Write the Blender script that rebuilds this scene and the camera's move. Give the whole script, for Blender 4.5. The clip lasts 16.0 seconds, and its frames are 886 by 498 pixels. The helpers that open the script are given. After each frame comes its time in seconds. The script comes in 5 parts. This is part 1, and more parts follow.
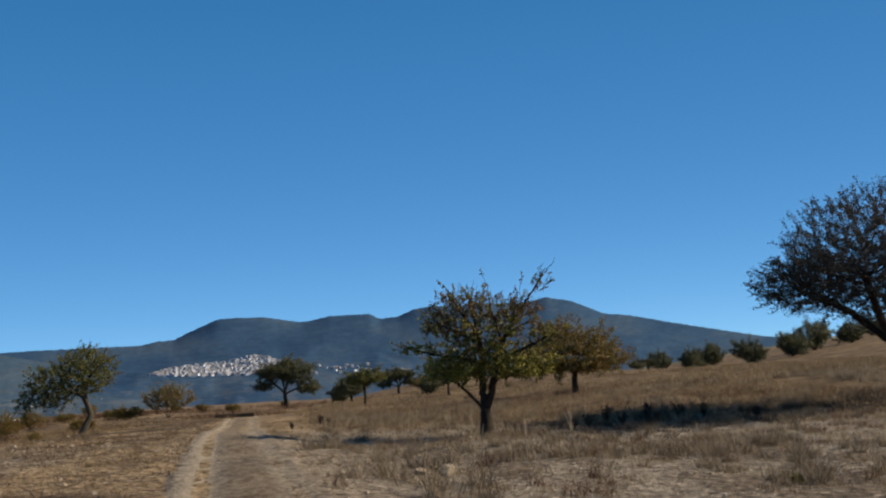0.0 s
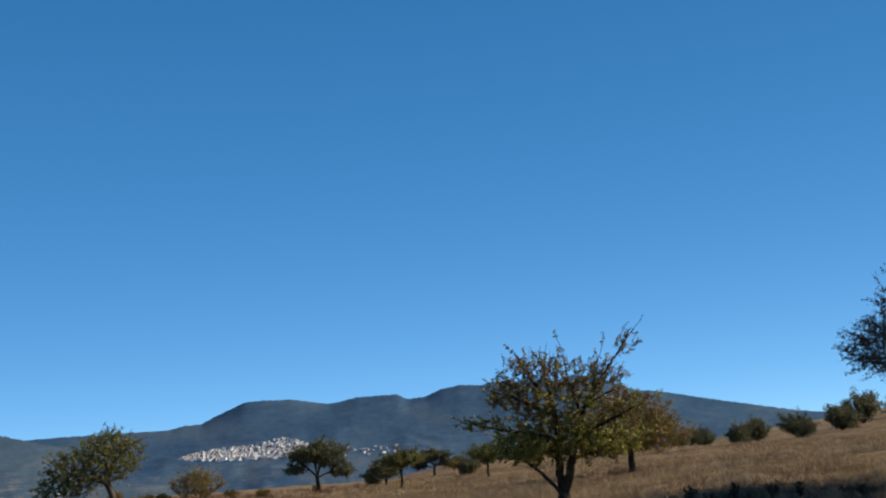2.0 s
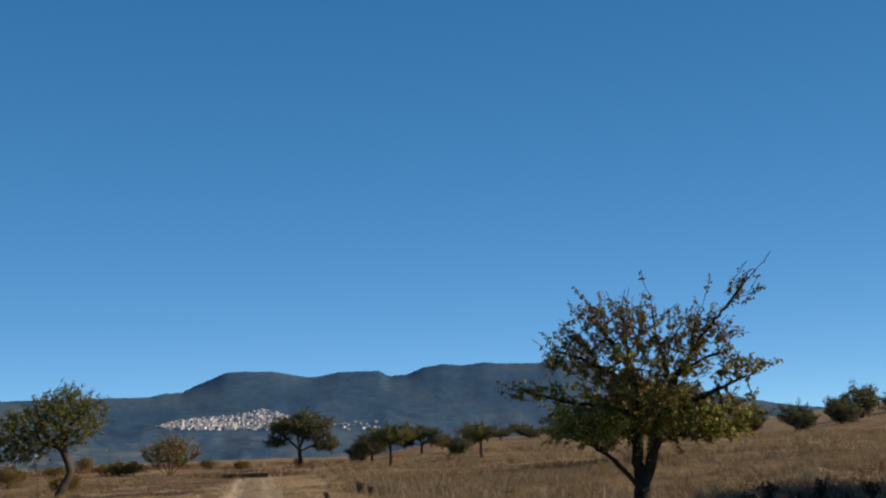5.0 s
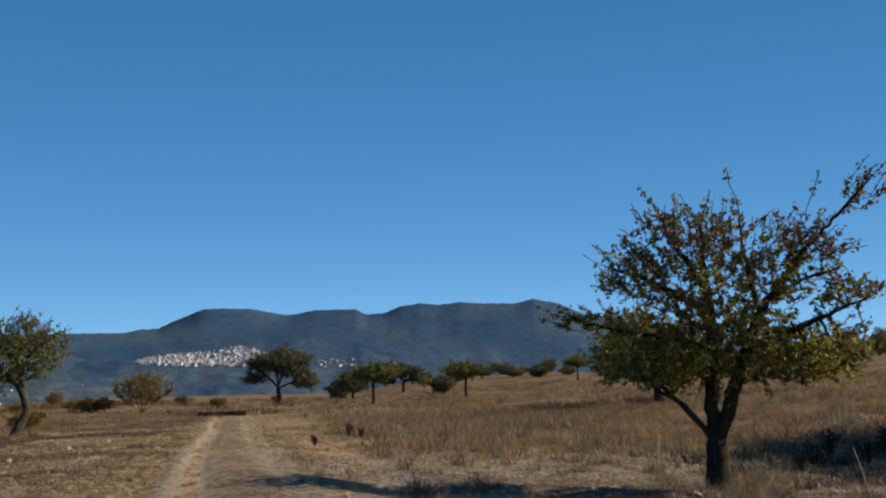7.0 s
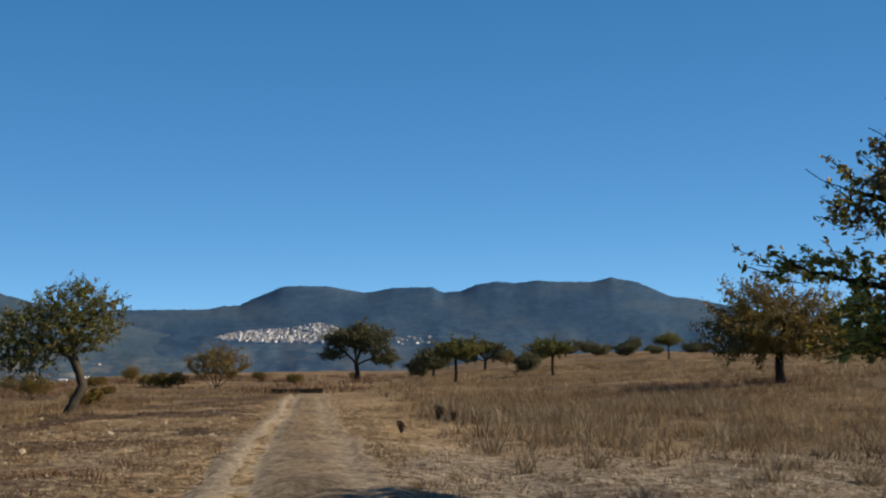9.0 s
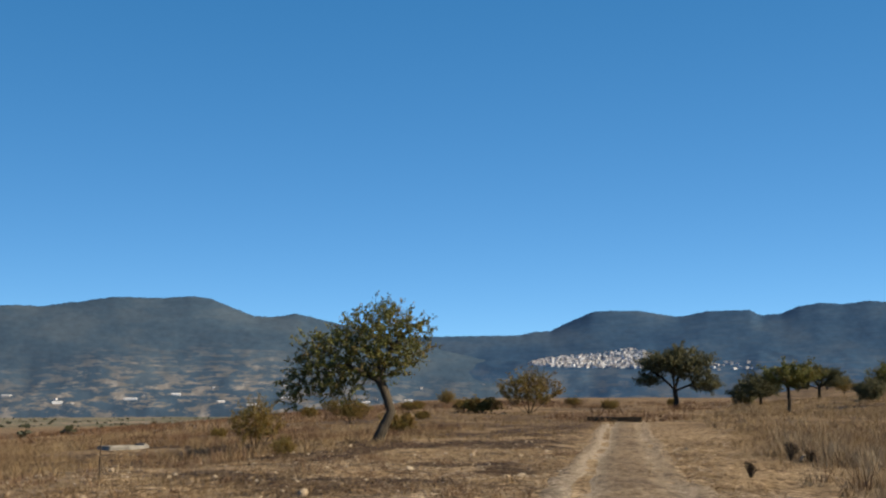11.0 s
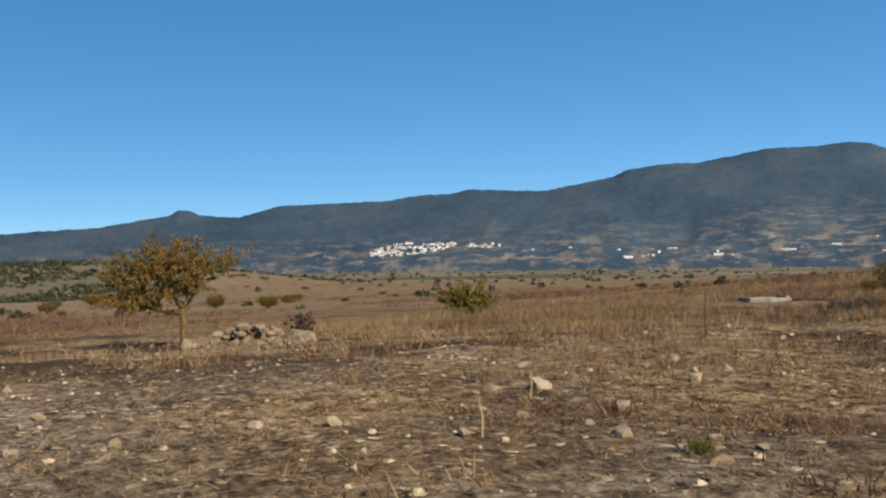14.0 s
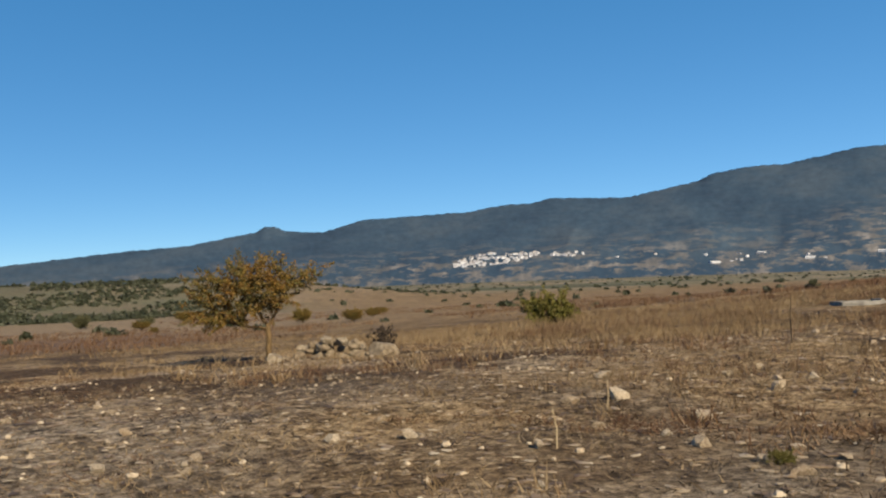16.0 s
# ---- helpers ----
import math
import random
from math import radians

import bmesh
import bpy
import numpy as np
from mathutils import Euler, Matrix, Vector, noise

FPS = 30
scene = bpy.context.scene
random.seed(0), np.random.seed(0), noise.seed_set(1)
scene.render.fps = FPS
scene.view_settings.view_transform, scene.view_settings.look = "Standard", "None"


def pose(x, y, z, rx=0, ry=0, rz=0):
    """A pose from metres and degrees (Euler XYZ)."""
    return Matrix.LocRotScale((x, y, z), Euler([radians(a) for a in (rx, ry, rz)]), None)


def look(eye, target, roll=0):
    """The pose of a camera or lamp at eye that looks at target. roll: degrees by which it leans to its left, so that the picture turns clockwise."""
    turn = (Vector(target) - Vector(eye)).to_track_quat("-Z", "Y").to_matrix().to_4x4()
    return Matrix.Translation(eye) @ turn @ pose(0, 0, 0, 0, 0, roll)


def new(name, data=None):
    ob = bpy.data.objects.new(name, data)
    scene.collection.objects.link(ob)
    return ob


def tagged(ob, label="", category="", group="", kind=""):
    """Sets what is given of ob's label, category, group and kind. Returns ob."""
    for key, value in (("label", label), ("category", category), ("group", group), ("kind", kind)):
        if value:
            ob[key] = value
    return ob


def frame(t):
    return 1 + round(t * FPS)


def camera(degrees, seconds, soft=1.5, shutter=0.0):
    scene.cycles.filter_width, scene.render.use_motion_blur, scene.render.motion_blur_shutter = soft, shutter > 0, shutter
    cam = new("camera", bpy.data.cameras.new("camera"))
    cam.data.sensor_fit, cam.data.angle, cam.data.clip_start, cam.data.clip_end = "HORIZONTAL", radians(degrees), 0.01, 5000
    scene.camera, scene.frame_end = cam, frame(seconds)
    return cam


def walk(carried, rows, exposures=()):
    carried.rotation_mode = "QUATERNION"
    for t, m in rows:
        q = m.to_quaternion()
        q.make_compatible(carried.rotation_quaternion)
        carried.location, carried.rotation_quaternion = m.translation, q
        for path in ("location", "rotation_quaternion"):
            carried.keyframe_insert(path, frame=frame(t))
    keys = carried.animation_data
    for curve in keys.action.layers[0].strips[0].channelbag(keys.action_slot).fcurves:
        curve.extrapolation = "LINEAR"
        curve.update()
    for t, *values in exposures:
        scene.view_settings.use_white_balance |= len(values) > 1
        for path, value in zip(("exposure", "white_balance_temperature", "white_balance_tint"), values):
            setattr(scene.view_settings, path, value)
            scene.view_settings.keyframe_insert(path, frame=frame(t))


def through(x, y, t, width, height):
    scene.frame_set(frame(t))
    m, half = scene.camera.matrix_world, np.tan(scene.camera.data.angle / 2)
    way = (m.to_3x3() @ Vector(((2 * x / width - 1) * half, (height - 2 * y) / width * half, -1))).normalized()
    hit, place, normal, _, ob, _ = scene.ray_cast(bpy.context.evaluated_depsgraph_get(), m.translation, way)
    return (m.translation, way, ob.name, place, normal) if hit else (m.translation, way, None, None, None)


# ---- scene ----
import itertools

cam = camera(48.0, 16.0, soft=2.2)
EXPOSURES = [(0, 0.64, 7100, 10), (0.6, 0.76, 7150, 10), (1.5, 0.83, 7150, 10), (2.5, 0.77, 7100, 10), (3.2, 0.66, 7150, 10), (5, 0.65, 7450, 10), (8.2, 0.67, 7450, 10), (10.5, 0.86, 7450, 10), (11.7, 0.92, 7450, 10), (13, 0.88, 7450, 10), (16, 0.86, 7450, 10)]
PATH = [
    (0, (1.602, 12.032, 0.74), (1.708, 14.006, 1.044), -3.5),
    (0.5, (1.433, 13.228, 0.797), (1.52, 15.202, 1.109), -4.3),
    (1, (1.134, 14.438, 0.841), (1.2, 16.405, 1.193), -4.8),
    (1.5, (0.824, 15.373, 0.877), (0.886, 17.328, 1.292), -4.9),
    (2, (0.566, 16.086, 0.894), (0.63, 18.031, 1.356), -4.4),
    (2.5, (0.366, 17.001, 0.88), (0.427, 18.95, 1.328), -4.0),
    (3, (0.11, 18.123, 0.869), (0.168, 20.075, 1.301), -3.4),
    (5.3, (-0.819, 24.482, 1.138), (-0.726, 26.436, 1.553), -1.9),
    (5.5, (-0.908, 25.014, 1.156), (-0.806, 26.972, 1.551), -1.9),
    (6, (-1.1, 26.232, 1.195), (-0.978, 28.197, 1.546), -1.7),
    (6.5, (-1.234, 27.294, 1.21), (-1.098, 29.263, 1.536), -1.7),
    (7, (-1.435, 28.468, 1.232), (-1.306, 30.441, 1.532), -1.5),
    (7.5, (-1.681, 29.926, 1.274), (-1.581, 31.906, 1.539), -1.4),
    (8, (-1.833, 31.379, 1.288), (-1.771, 33.365, 1.514), -1.3),
    (8.2, (-1.876, 31.928, 1.281), (-1.83, 33.916, 1.494), -1.3),
    (10.3, (-2.585, 37.108, 1.327), (-2.861, 39.057, 1.683), -0.2),
    (10.5, (-2.707, 37.436, 1.328), (-3.053, 39.375, 1.676), -0.3),
    (11, (-2.906, 38.101, 1.401), (-3.533, 39.974, 1.716), -0.1),
    (11.5, (-3.02, 38.793, 1.499), (-3.967, 40.533, 1.778), -0.5),
    (12, (-3.134, 39.435, 1.548), (-4.392, 40.972, 1.782), -1.4),
    (12.5, (-3.405, 39.975, 1.529), (-4.873, 41.322, 1.71), -2.2),
    (13, (-3.661, 40.32, 1.489), (-5.234, 41.549, 1.608), -1.7),
    (13.5, (-3.686, 40.5, 1.425), (-5.292, 41.689, 1.493), -0.3),
    (14, (-3.608, 40.564, 1.415), (-5.246, 41.711, 1.443), -0.7),
    (14.5, (-3.588, 40.633, 1.392), (-5.251, 41.743, 1.424), -1.1),
    (15, (-3.556, 40.626, 1.407), (-5.234, 41.713, 1.442), -1.4),
    (15.5, (-3.54, 40.627, 1.42), (-5.233, 41.691, 1.459), -1.6),
    (16, (-3.545, 40.654, 1.422), (-5.272, 41.661, 1.475), -2.0),
]
walk(cam, [(t, look(eye, aim, roll)) for t, eye, aim, roll in PATH], EXPOSURES)

# ---- world and sun ----
SUN_AZ, SUN_EL = 91.0, 32.5
world = bpy.data.worlds.new("sky")
scene.world = world
world.use_nodes = True
wn = world.node_tree
sky = wn.nodes.new("ShaderNodeTexSky")
sky.sky_type = "NISHITA"
sky.sun_disc = False
sky.sun_elevation, sky.sun_rotation = radians(SUN_EL), radians(SUN_AZ)
sky.altitude, sky.air_density, sky.dust_density, sky.ozone_density = 1500.0, 0.47, 0.0, 6.0
# thin dry haze evens out the sky's brightness round the compass
across = wn.nodes.new("ShaderNodeTexSky")
across.sky_type = "NISHITA"
across.sun_disc = False
across.sun_elevation, across.sun_rotation = sky.sun_elevation, radians(SUN_AZ + 90)
across.altitude, across.air_density, across.dust_density, across.ozone_density = 1500.0, 0.47, 0.0, 6.0
hazy = wn.nodes.new("ShaderNodeMix")
hazy.data_type = "RGBA"
hazy.inputs[0].default_value = 0.70
wn.links.new(sky.outputs["Color"], hazy.inputs[6])
wn.links.new(across.outputs["Color"], hazy.inputs[7])
deep = wn.nodes.new("ShaderNodeHueSaturation")
deep.inputs["Hue"].default_value, deep.inputs["Saturation"].default_value = 0.487, 1.13
wn.links.new(hazy.outputs[2], deep.inputs["Color"])
# a clear dry sky: little change of brightness from the horizon up
parts_hsv = wn.nodes.new("ShaderNodeSeparateColor")
join_hsv = wn.nodes.new("ShaderNodeCombineColor")
parts_hsv.mode = join_hsv.mode = "HSV"
even = wn.nodes.new("ShaderNodeMath")
even.operation = "POWER"
even.inputs[1].default_value = 0.53
gain = wn.nodes.new("ShaderNodeMath")
gain.operation = "MULTIPLY"
gain.inputs[1].default_value = 1.92
wn.links.new(deep.outputs["Color"], parts_hsv.inputs[0])
wn.links.new(parts_hsv.outputs[0], join_hsv.inputs[0])
rich = wn.nodes.new("ShaderNodeMath")
rich.operation = "POWER"
rich.inputs[1].default_value = -0.05
full = wn.nodes.new("ShaderNodeMath")
full.operation, full.use_clamp = "MULTIPLY", True
lift = wn.nodes.new("ShaderNodeMath")
lift.operation = "MULTIPLY"
lift.inputs[1].default_value = 1.06
wn.links.new(parts_hsv.outputs[2], rich.inputs[0])
wn.links.new(rich.outputs[0], lift.inputs[0])
wn.links.new(lift.outputs[0], full.inputs[0])
wn.links.new(parts_hsv.outputs[1], full.inputs[1])
wn.links.new(full.outputs[0], join_hsv.inputs[1])
wn.links.new(parts_hsv.outputs[2], even.inputs[0])
wn.links.new(even.outputs[0], gain.inputs[0])
wn.links.new(gain.outputs[0], join_hsv.inputs[2])
wn.links.new(join_hsv.outputs[0], wn.nodes["Background"].inputs["Color"])
wn.nodes["Background"].inputs["Strength"].default_value = 0.102

sun = new("sun", bpy.data.lights.new("sun", "SUN"))
sun.data.energy, sun.data.angle, sun.data.color = 5.0, radians(0.6), (1.0, 0.885, 0.70)
to_sun = Vector((math.sin(radians(SUN_AZ)) * math.cos(radians(SUN_EL)), math.cos(radians(SUN_AZ)) * math.cos(radians(SUN_EL)), math.sin(radians(SUN_EL))))
sun.matrix_world = look(to_sun * 200, (0, 0, 0))


# ---- materials ----
def nodes_of(name, rough=0.9, spec=0.2):
    m = bpy.data.materials.new(name)
    m.use_nodes = True
    b = m.node_tree.nodes["Principled BSDF"]
    b.inputs["Roughness"].default_value = rough
    b.inputs["Specular IOR Level"].default_value = spec
    return m, m.node_tree, b


def noise_node(t, scale, detail=5.0, rough=0.6, vec=None, stretch=None):
    n = t.nodes.new("ShaderNodeTexNoise")
    n.inputs["Scale"].default_value, n.inputs["Detail"].default_value, n.inputs["Roughness"].default_value = scale, detail, rough
    if vec is None:
        vec = t.nodes.new("ShaderNodeTexCoord").outputs["Object"]
    if stretch:
        mp = t.nodes.new("ShaderNodeMapping")
        mp.inputs["Scale"].default_value = stretch
        t.links.new(vec, mp.inputs["Vector"])
        vec = mp.outputs["Vector"]
    t.links.new(vec, n.inputs["Vector"])
    return n.outputs["Fac"]


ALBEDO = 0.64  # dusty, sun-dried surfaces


def ramp(t, fac, stops):
    r = t.nodes.new("ShaderNodeValToRGB")
    while len(r.color_ramp.elements) < len(stops):
        r.color_ramp.elements.new(0.5)
    for e, (p, c) in zip(r.color_ramp.elements, stops):
        k = 1.0 if c[0] == c[1] == c[2] else ALBEDO
        e.position, e.color = p, (c[0] * k, c[1] * k, c[2] * k, 1.0)
    t.links.new(fac, r.inputs["Fac"])
    return r.outputs["Color"]


def mix(t, fac, a, b, kind="MIX"):
    m = t.nodes.new("ShaderNodeMix")
    m.data_type, m.blend_type = "RGBA", kind
    for sock, v in ((m.inputs[0], fac), (m.inputs[6], a), (m.inputs[7], b)):
        if isinstance(v, (int, float)):
            sock.default_value = v
        elif isinstance(v, tuple):
            sock.default_value = (*v, 1.0)
        else:
            t.links.new(v, sock)
    return m.outputs[2]


def bump(t, b, height, strength, distance):
    n = t.nodes.new("ShaderNodeBump")
    n.inputs["Strength"].default_value, n.inputs["Distance"].default_value = strength, distance
    t.links.new(height, n.inputs["Height"])
    t.links.new(n.outputs["Normal"], b.inputs["Normal"])


def attribute(t, name):
    a = t.nodes.new("ShaderNodeAttribute")
    a.attribute_name = name
    return a.outputs["Fac"]


def gray(v):
    return (v, v, v)


def ground_material():
    m, t, b = nodes_of("dry_earth", 0.95, 0.1)
    fine = noise_node(t, 4.5, 9, 0.78)
    mid = noise_node(t, 0.8, 5, 0.65)
    streak = noise_node(t, 1.3, 7, 0.75, stretch=(0.5, 1.0, 1.0))
    soil = ramp(t, fine, [(0.39, (0.04, 0.026, 0.014)), (0.46, (0.19, 0.13, 0.072)), (0.54, (0.41, 0.305, 0.195)), (0.64, (0.60, 0.48, 0.335))])
    straw = ramp(t, fine, [(0.40, (0.04, 0.024, 0.012)), (0.48, (0.235, 0.158, 0.092)), (0.60, (0.46, 0.345, 0.215))])
    base = mix(t, ramp(t, mid, [(0.42, gray(0)), (0.6, gray(1))]), soil, straw)
    broad = noise_node(t, 0.33, 5, 0.7, stretch=(0.7, 1.3, 1.0))
    base = mix(t, ramp(t, broad, [(0.46, gray(0)), (0.60, gray(0.4))]), base, ramp(t, fine, [(0.38, (0.03, 0.02, 0.012)), (0.5, (0.13, 0.082, 0.044)), (0.64, (0.27, 0.185, 0.105))]))
    pale = ramp(t, fine, [(0.39, (0.06, 0.048, 0.038)), (0.47, (0.18, 0.15, 0.122)), (0.55, (0.31, 0.268, 0.225)), (0.66, (0.45, 0.40, 0.345))])
    base = mix(t, attribute(t, "pale"), base, pale)
    field = ramp(t, noise_node(t, 0.25, 6, 0.7), [(0.38, (0.055, 0.036, 0.022)), (0.5, (0.145, 0.097, 0.056)), (0.64, (0.245, 0.172, 0.102))])
    base = mix(t, attribute(t, "straw"), base, field)
    dark = ramp(t, streak, [(0.545, gray(0)), (0.58, gray(0.85))])
    dark = mix(t, attribute(t, "burnt"), gray(0), dark)
    base = mix(t, dark, base, (0.034, 0.023, 0.016))
    # scorched soil on the left, painted shadows of grass tufts on the right
    base = mix(t, attribute(t, "scorch_shade"), base, ramp(t, fine, [(0.40, (0.022, 0.015, 0.010)), (0.52, (0.075, 0.048, 0.030)), (0.64, (0.17, 0.115, 0.072))]))
    # cultivated plots and scrub of the valley floor
    v = t.nodes.new("ShaderNodeTexVoronoi")
    v.inputs["Scale"].default_value = 0.010
    t.links.new(t.nodes.new("ShaderNodeTexCoord").outputs["Object"], v.inputs["Vector"])
    sep = t.nodes.new("ShaderNodeSeparateColor")
    t.links.new(v.outputs["Color"], sep.inputs["Color"])
    plots = ramp(t, sep.outputs[0], [(0.0, (0.055, 0.062, 0.042)), (0.3, (0.10, 0.095, 0.065)), (0.55, (0.19, 0.15, 0.105)), (0.8, (0.27, 0.21, 0.16)), (1.0, (0.075, 0.085, 0.055))])
    scrub = ramp(t, noise_node(t, 0.035, 8, 0.75), [(0.45, gray(0)), (0.6, gray(1))])
    plots = mix(t, scrub, plots, (0.05, 0.06, 0.038))
    base = mix(t, attribute(t, "plough"), base, (0.085, 0.055, 0.04))
    base = mix(t, attribute(t, "valley"), base, plots)
    base = mix(t, attribute(t, "fallow"), base, ramp(t, fine, [(0.35, (0.16, 0.125, 0.092)), (0.65, (0.27, 0.215, 0.16))]))
    rut = noise_node(t, 9.0, 6, 0.7)
    base = mix(t, attribute(t, "wheel"), base, ramp(t, rut, [(0.3, (0.27, 0.222, 0.168)), (0.52, (0.37, 0.31, 0.24)), (0.72, (0.45, 0.385, 0.305))]))
    base = mix(t, 1.0, base, (1.17, 1.165, 1.145), "MULTIPLY")
    grit = noise_node(t, 15.0, 7, 0.8)
    base = mix(t, 1.0, base, ramp(t, grit, [(0.38, gray(0.42)), (0.48, gray(0.95)), (0.60, gray(1.4))]), "MULTIPLY")
    t.links.new(base, b.inputs["Base Color"])
    bump(t, b, mix(t, 0.35, fine, grit), 1.0, 0.13)
    return m


def mountain_material(name, low, mid, high):
    m, t, b = nodes_of(name, 1.0, 0.0)
    co = t.nodes.new("ShaderNodeTexCoord").outputs["Object"]
    sep = t.nodes.new("ShaderNodeSeparateXYZ")
    t.links.new(co, sep.inputs[0])
    face = t.nodes.new("ShaderNodeCombineXYZ")
    t.links.new(attribute(t, "across"), face.inputs[0])
    t.links.new(sep.outputs[2], face.inputs[1])
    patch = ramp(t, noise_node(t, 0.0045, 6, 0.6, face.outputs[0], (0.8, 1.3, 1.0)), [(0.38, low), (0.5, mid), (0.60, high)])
    trees = ramp(t, noise_node(t, 0.05, 6, 0.7, face.outputs[0]), [(0.35, gray(0.88)), (0.5, gray(1.0)), (0.66, gray(1.12))])
    woods = mix(t, 1.0, patch, trees, "MULTIPLY")
    clear = ramp(t, noise_node(t, 0.034, 9, 0.72, face.outputs[0], (0.42, 2.2, 1.0)), [(0.50, gray(0)), (0.545, gray(0.9))])
    clear = mix(t, attribute(t, "open_land"), gray(0), clear)
    soil = ramp(t, noise_node(t, 0.03, 5, 0.6, face.outputs[0]), [(0.35, (0.13, 0.135, 0.14)), (0.55, (0.21, 0.20, 0.197)), (0.68, (0.33, 0.312, 0.30))])
    t.links.new(mix(t, clear, woods, soil), b.inputs["Base Color"])
    return m


def stone_material(name, a, c, scale=5.0):
    m, t, b = nodes_of(name, 0.85, 0.25)
    co = t.nodes.new("ShaderNodeTexCoord").outputs["Object"]
    n = noise_node(t, scale, 7, 0.65, co)
    col = ramp(t, n, [(0.3, tuple(v * 0.55 for v in a)), (0.48, a), (0.7, c)])
    rnd = t.nodes.new("ShaderNodeObjectInfo").outputs["Random"]
    col = mix(t, ramp(t, rnd, [(0.0, gray(0.0)), (1.0, gray(0.7))]), col, mix(t, 1.0, col, (0.62, 0.52, 0.42), "MULTIPLY"))
    t.links.new(col, b.inputs["Base Color"])
    bump(t, b, noise_node(t, scale * 4, 6, 0.7, co), 0.8, 0.03)
    return m


def bark_material(name, a, c):
    m, t, b = nodes_of(name, 0.95, 0.1)
    n = noise_node(t, 14.0, 6, 0.7, stretch=(1, 1, 0.25))
    t.links.new(ramp(t, n, [(0.3, a), (0.7, c)]), b.inputs["Base Color"])
    bump(t, b, n, 1.0, 0.03)
    return m


def leaf_material(name, stops, through=0.35, patch=0.9):
    """Leaves: colour differs from leaf to leaf and from bough to bough, and some light shines through."""
    m, t, b = nodes_of(name, 0.6, 0.3)
    g = t.nodes.new("ShaderNodeNewGeometry").outputs["Random Per Island"]
    n = noise_node(t, patch, 3, 0.6)
    add = t.nodes.new("ShaderNodeMath")
    add.operation = "MULTIPLY_ADD"
    t.links.new(g, add.inputs[0])
    add.inputs[1].default_value = 0.5
    sub = t.nodes.new("ShaderNodeMath")
    sub.operation = "MULTIPLY_ADD"
    t.links.new(n, sub.inputs[0])
    sub.inputs[1].default_value, sub.inputs[2].default_value = 1.6, -0.55
    t.links.new(sub.outputs[0], add.inputs[2])
    col = ramp(t, add.outputs[0], stops)
    t.links.new(col, b.inputs["Base Color"])
    tr = t.nodes.new("ShaderNodeBsdfTranslucent")
    t.links.new(col, tr.inputs["Color"])
    ms = t.nodes.new("ShaderNodeMixShader")
    ms.inputs[0].default_value = through
    t.links.new(b.outputs[0], ms.inputs[1])
    t.links.new(tr.outputs[0], ms.inputs[2])
    t.links.new(ms.outputs[0], t.nodes["Material Output"].inputs["Surface"])
    return m


def plain(name, a, c, scale, rough=0.85):
    m, t, b = nodes_of(name, rough, 0.2)
    n = noise_node(t, scale, 5, 0.65)
    t.links.new(ramp(t, n, [(0.35, a), (0.65, c)]), b.inputs["Base Color"])
    return m


def house_material(name, colours, rough=0.9, rows=False):
    m, t, b = nodes_of(name, rough, 0.1)
    rnd = t.nodes.new("ShaderNodeNewGeometry").outputs["Random Per Island"] if rows else t.nodes.new("ShaderNodeObjectInfo").outputs["Random"]
    t.links.new(ramp(t, rnd, [(i / len(colours), c) for i, c in enumerate(colours)]), b.inputs["Base Color"])
    return m


M_GROUND = ground_material()
# blue of the distance haze is mixed into both slope colours
M_WEST = mountain_material("hazy_wooded_slope", (0.043, 0.077, 0.124), (0.051, 0.090, 0.140), (0.068, 0.104, 0.148))
M_NORTH = mountain_material("hazy_pine_slope", (0.033, 0.076, 0.146), (0.042, 0.089, 0.160), (0.060, 0.104, 0.166))
M_STONE = stone_material("pale_stone", (0.52, 0.43, 0.32), (0.80, 0.71, 0.57))
M_BOULDER = stone_material("grey_boulder", (0.25, 0.205, 0.15), (0.46, 0.395, 0.30), 3.0)
M_BARK = bark_material("dark_bark", (0.018, 0.014, 0.011), (0.075, 0.058, 0.044))
M_BARK_TAN = bark_material("tan_bark", (0.07, 0.045, 0.023), (0.24, 0.165, 0.088))
M_BARK_GREY = bark_material("grey_bark", (0.032, 0.027, 0.022), (0.125, 0.108, 0.088))
M_PEAR = leaf_material("pear_leaf", [(0.0, (0.20, 0.08, 0.04)), (0.14, (0.15, 0.09, 0.035)), (0.24, (0.095, 0.092, 0.022)), (0.48, (0.19, 0.19, 0.034)), (0.72, (0.39, 0.35, 0.06)), (1.0, (0.58, 0.46, 0.10))], 0.3)
M_PEARTOP = leaf_material("reddish_pear_leaf", [(0.0, (0.11, 0.055, 0.042)), (0.3, (0.20, 0.105, 0.072)), (0.5, (0.19, 0.13, 0.06)), (0.72, (0.22, 0.19, 0.046)), (1.0, (0.42, 0.34, 0.08))], 0.25)
M_DARKLEAF = leaf_material("withered_dark_leaf", [(0.0, (0.035, 0.031, 0.028)), (0.4, (0.055, 0.047, 0.041)), (0.7, (0.085, 0.065, 0.05)), (1.0, (0.05, 0.05, 0.032))], 0.2)
M_OLIVE = leaf_material("olive_green_leaf", [(0.0, (0.21, 0.125, 0.038)), (0.35, (0.16, 0.14, 0.038)), (0.6, (0.12, 0.145, 0.034)), (1.0, (0.24, 0.22, 0.055))], 0.35)
M_ORANGE = leaf_material("autumn_leaf", [(0.0, (0.15, 0.062, 0.014)), (0.3, (0.23, 0.118, 0.022)), (0.5, (0.22, 0.142, 0.028)), (0.7, (0.12, 0.105, 0.027)), (1.0, (0.065, 0.075, 0.024))], 0.2)
M_BROWN = leaf_material("brown_leaf", [(0.0, (0.25, 0.13, 0.034)), (0.45, (0.22, 0.15, 0.036)), (1.0, (0.15, 0.15, 0.04))], 0.35)
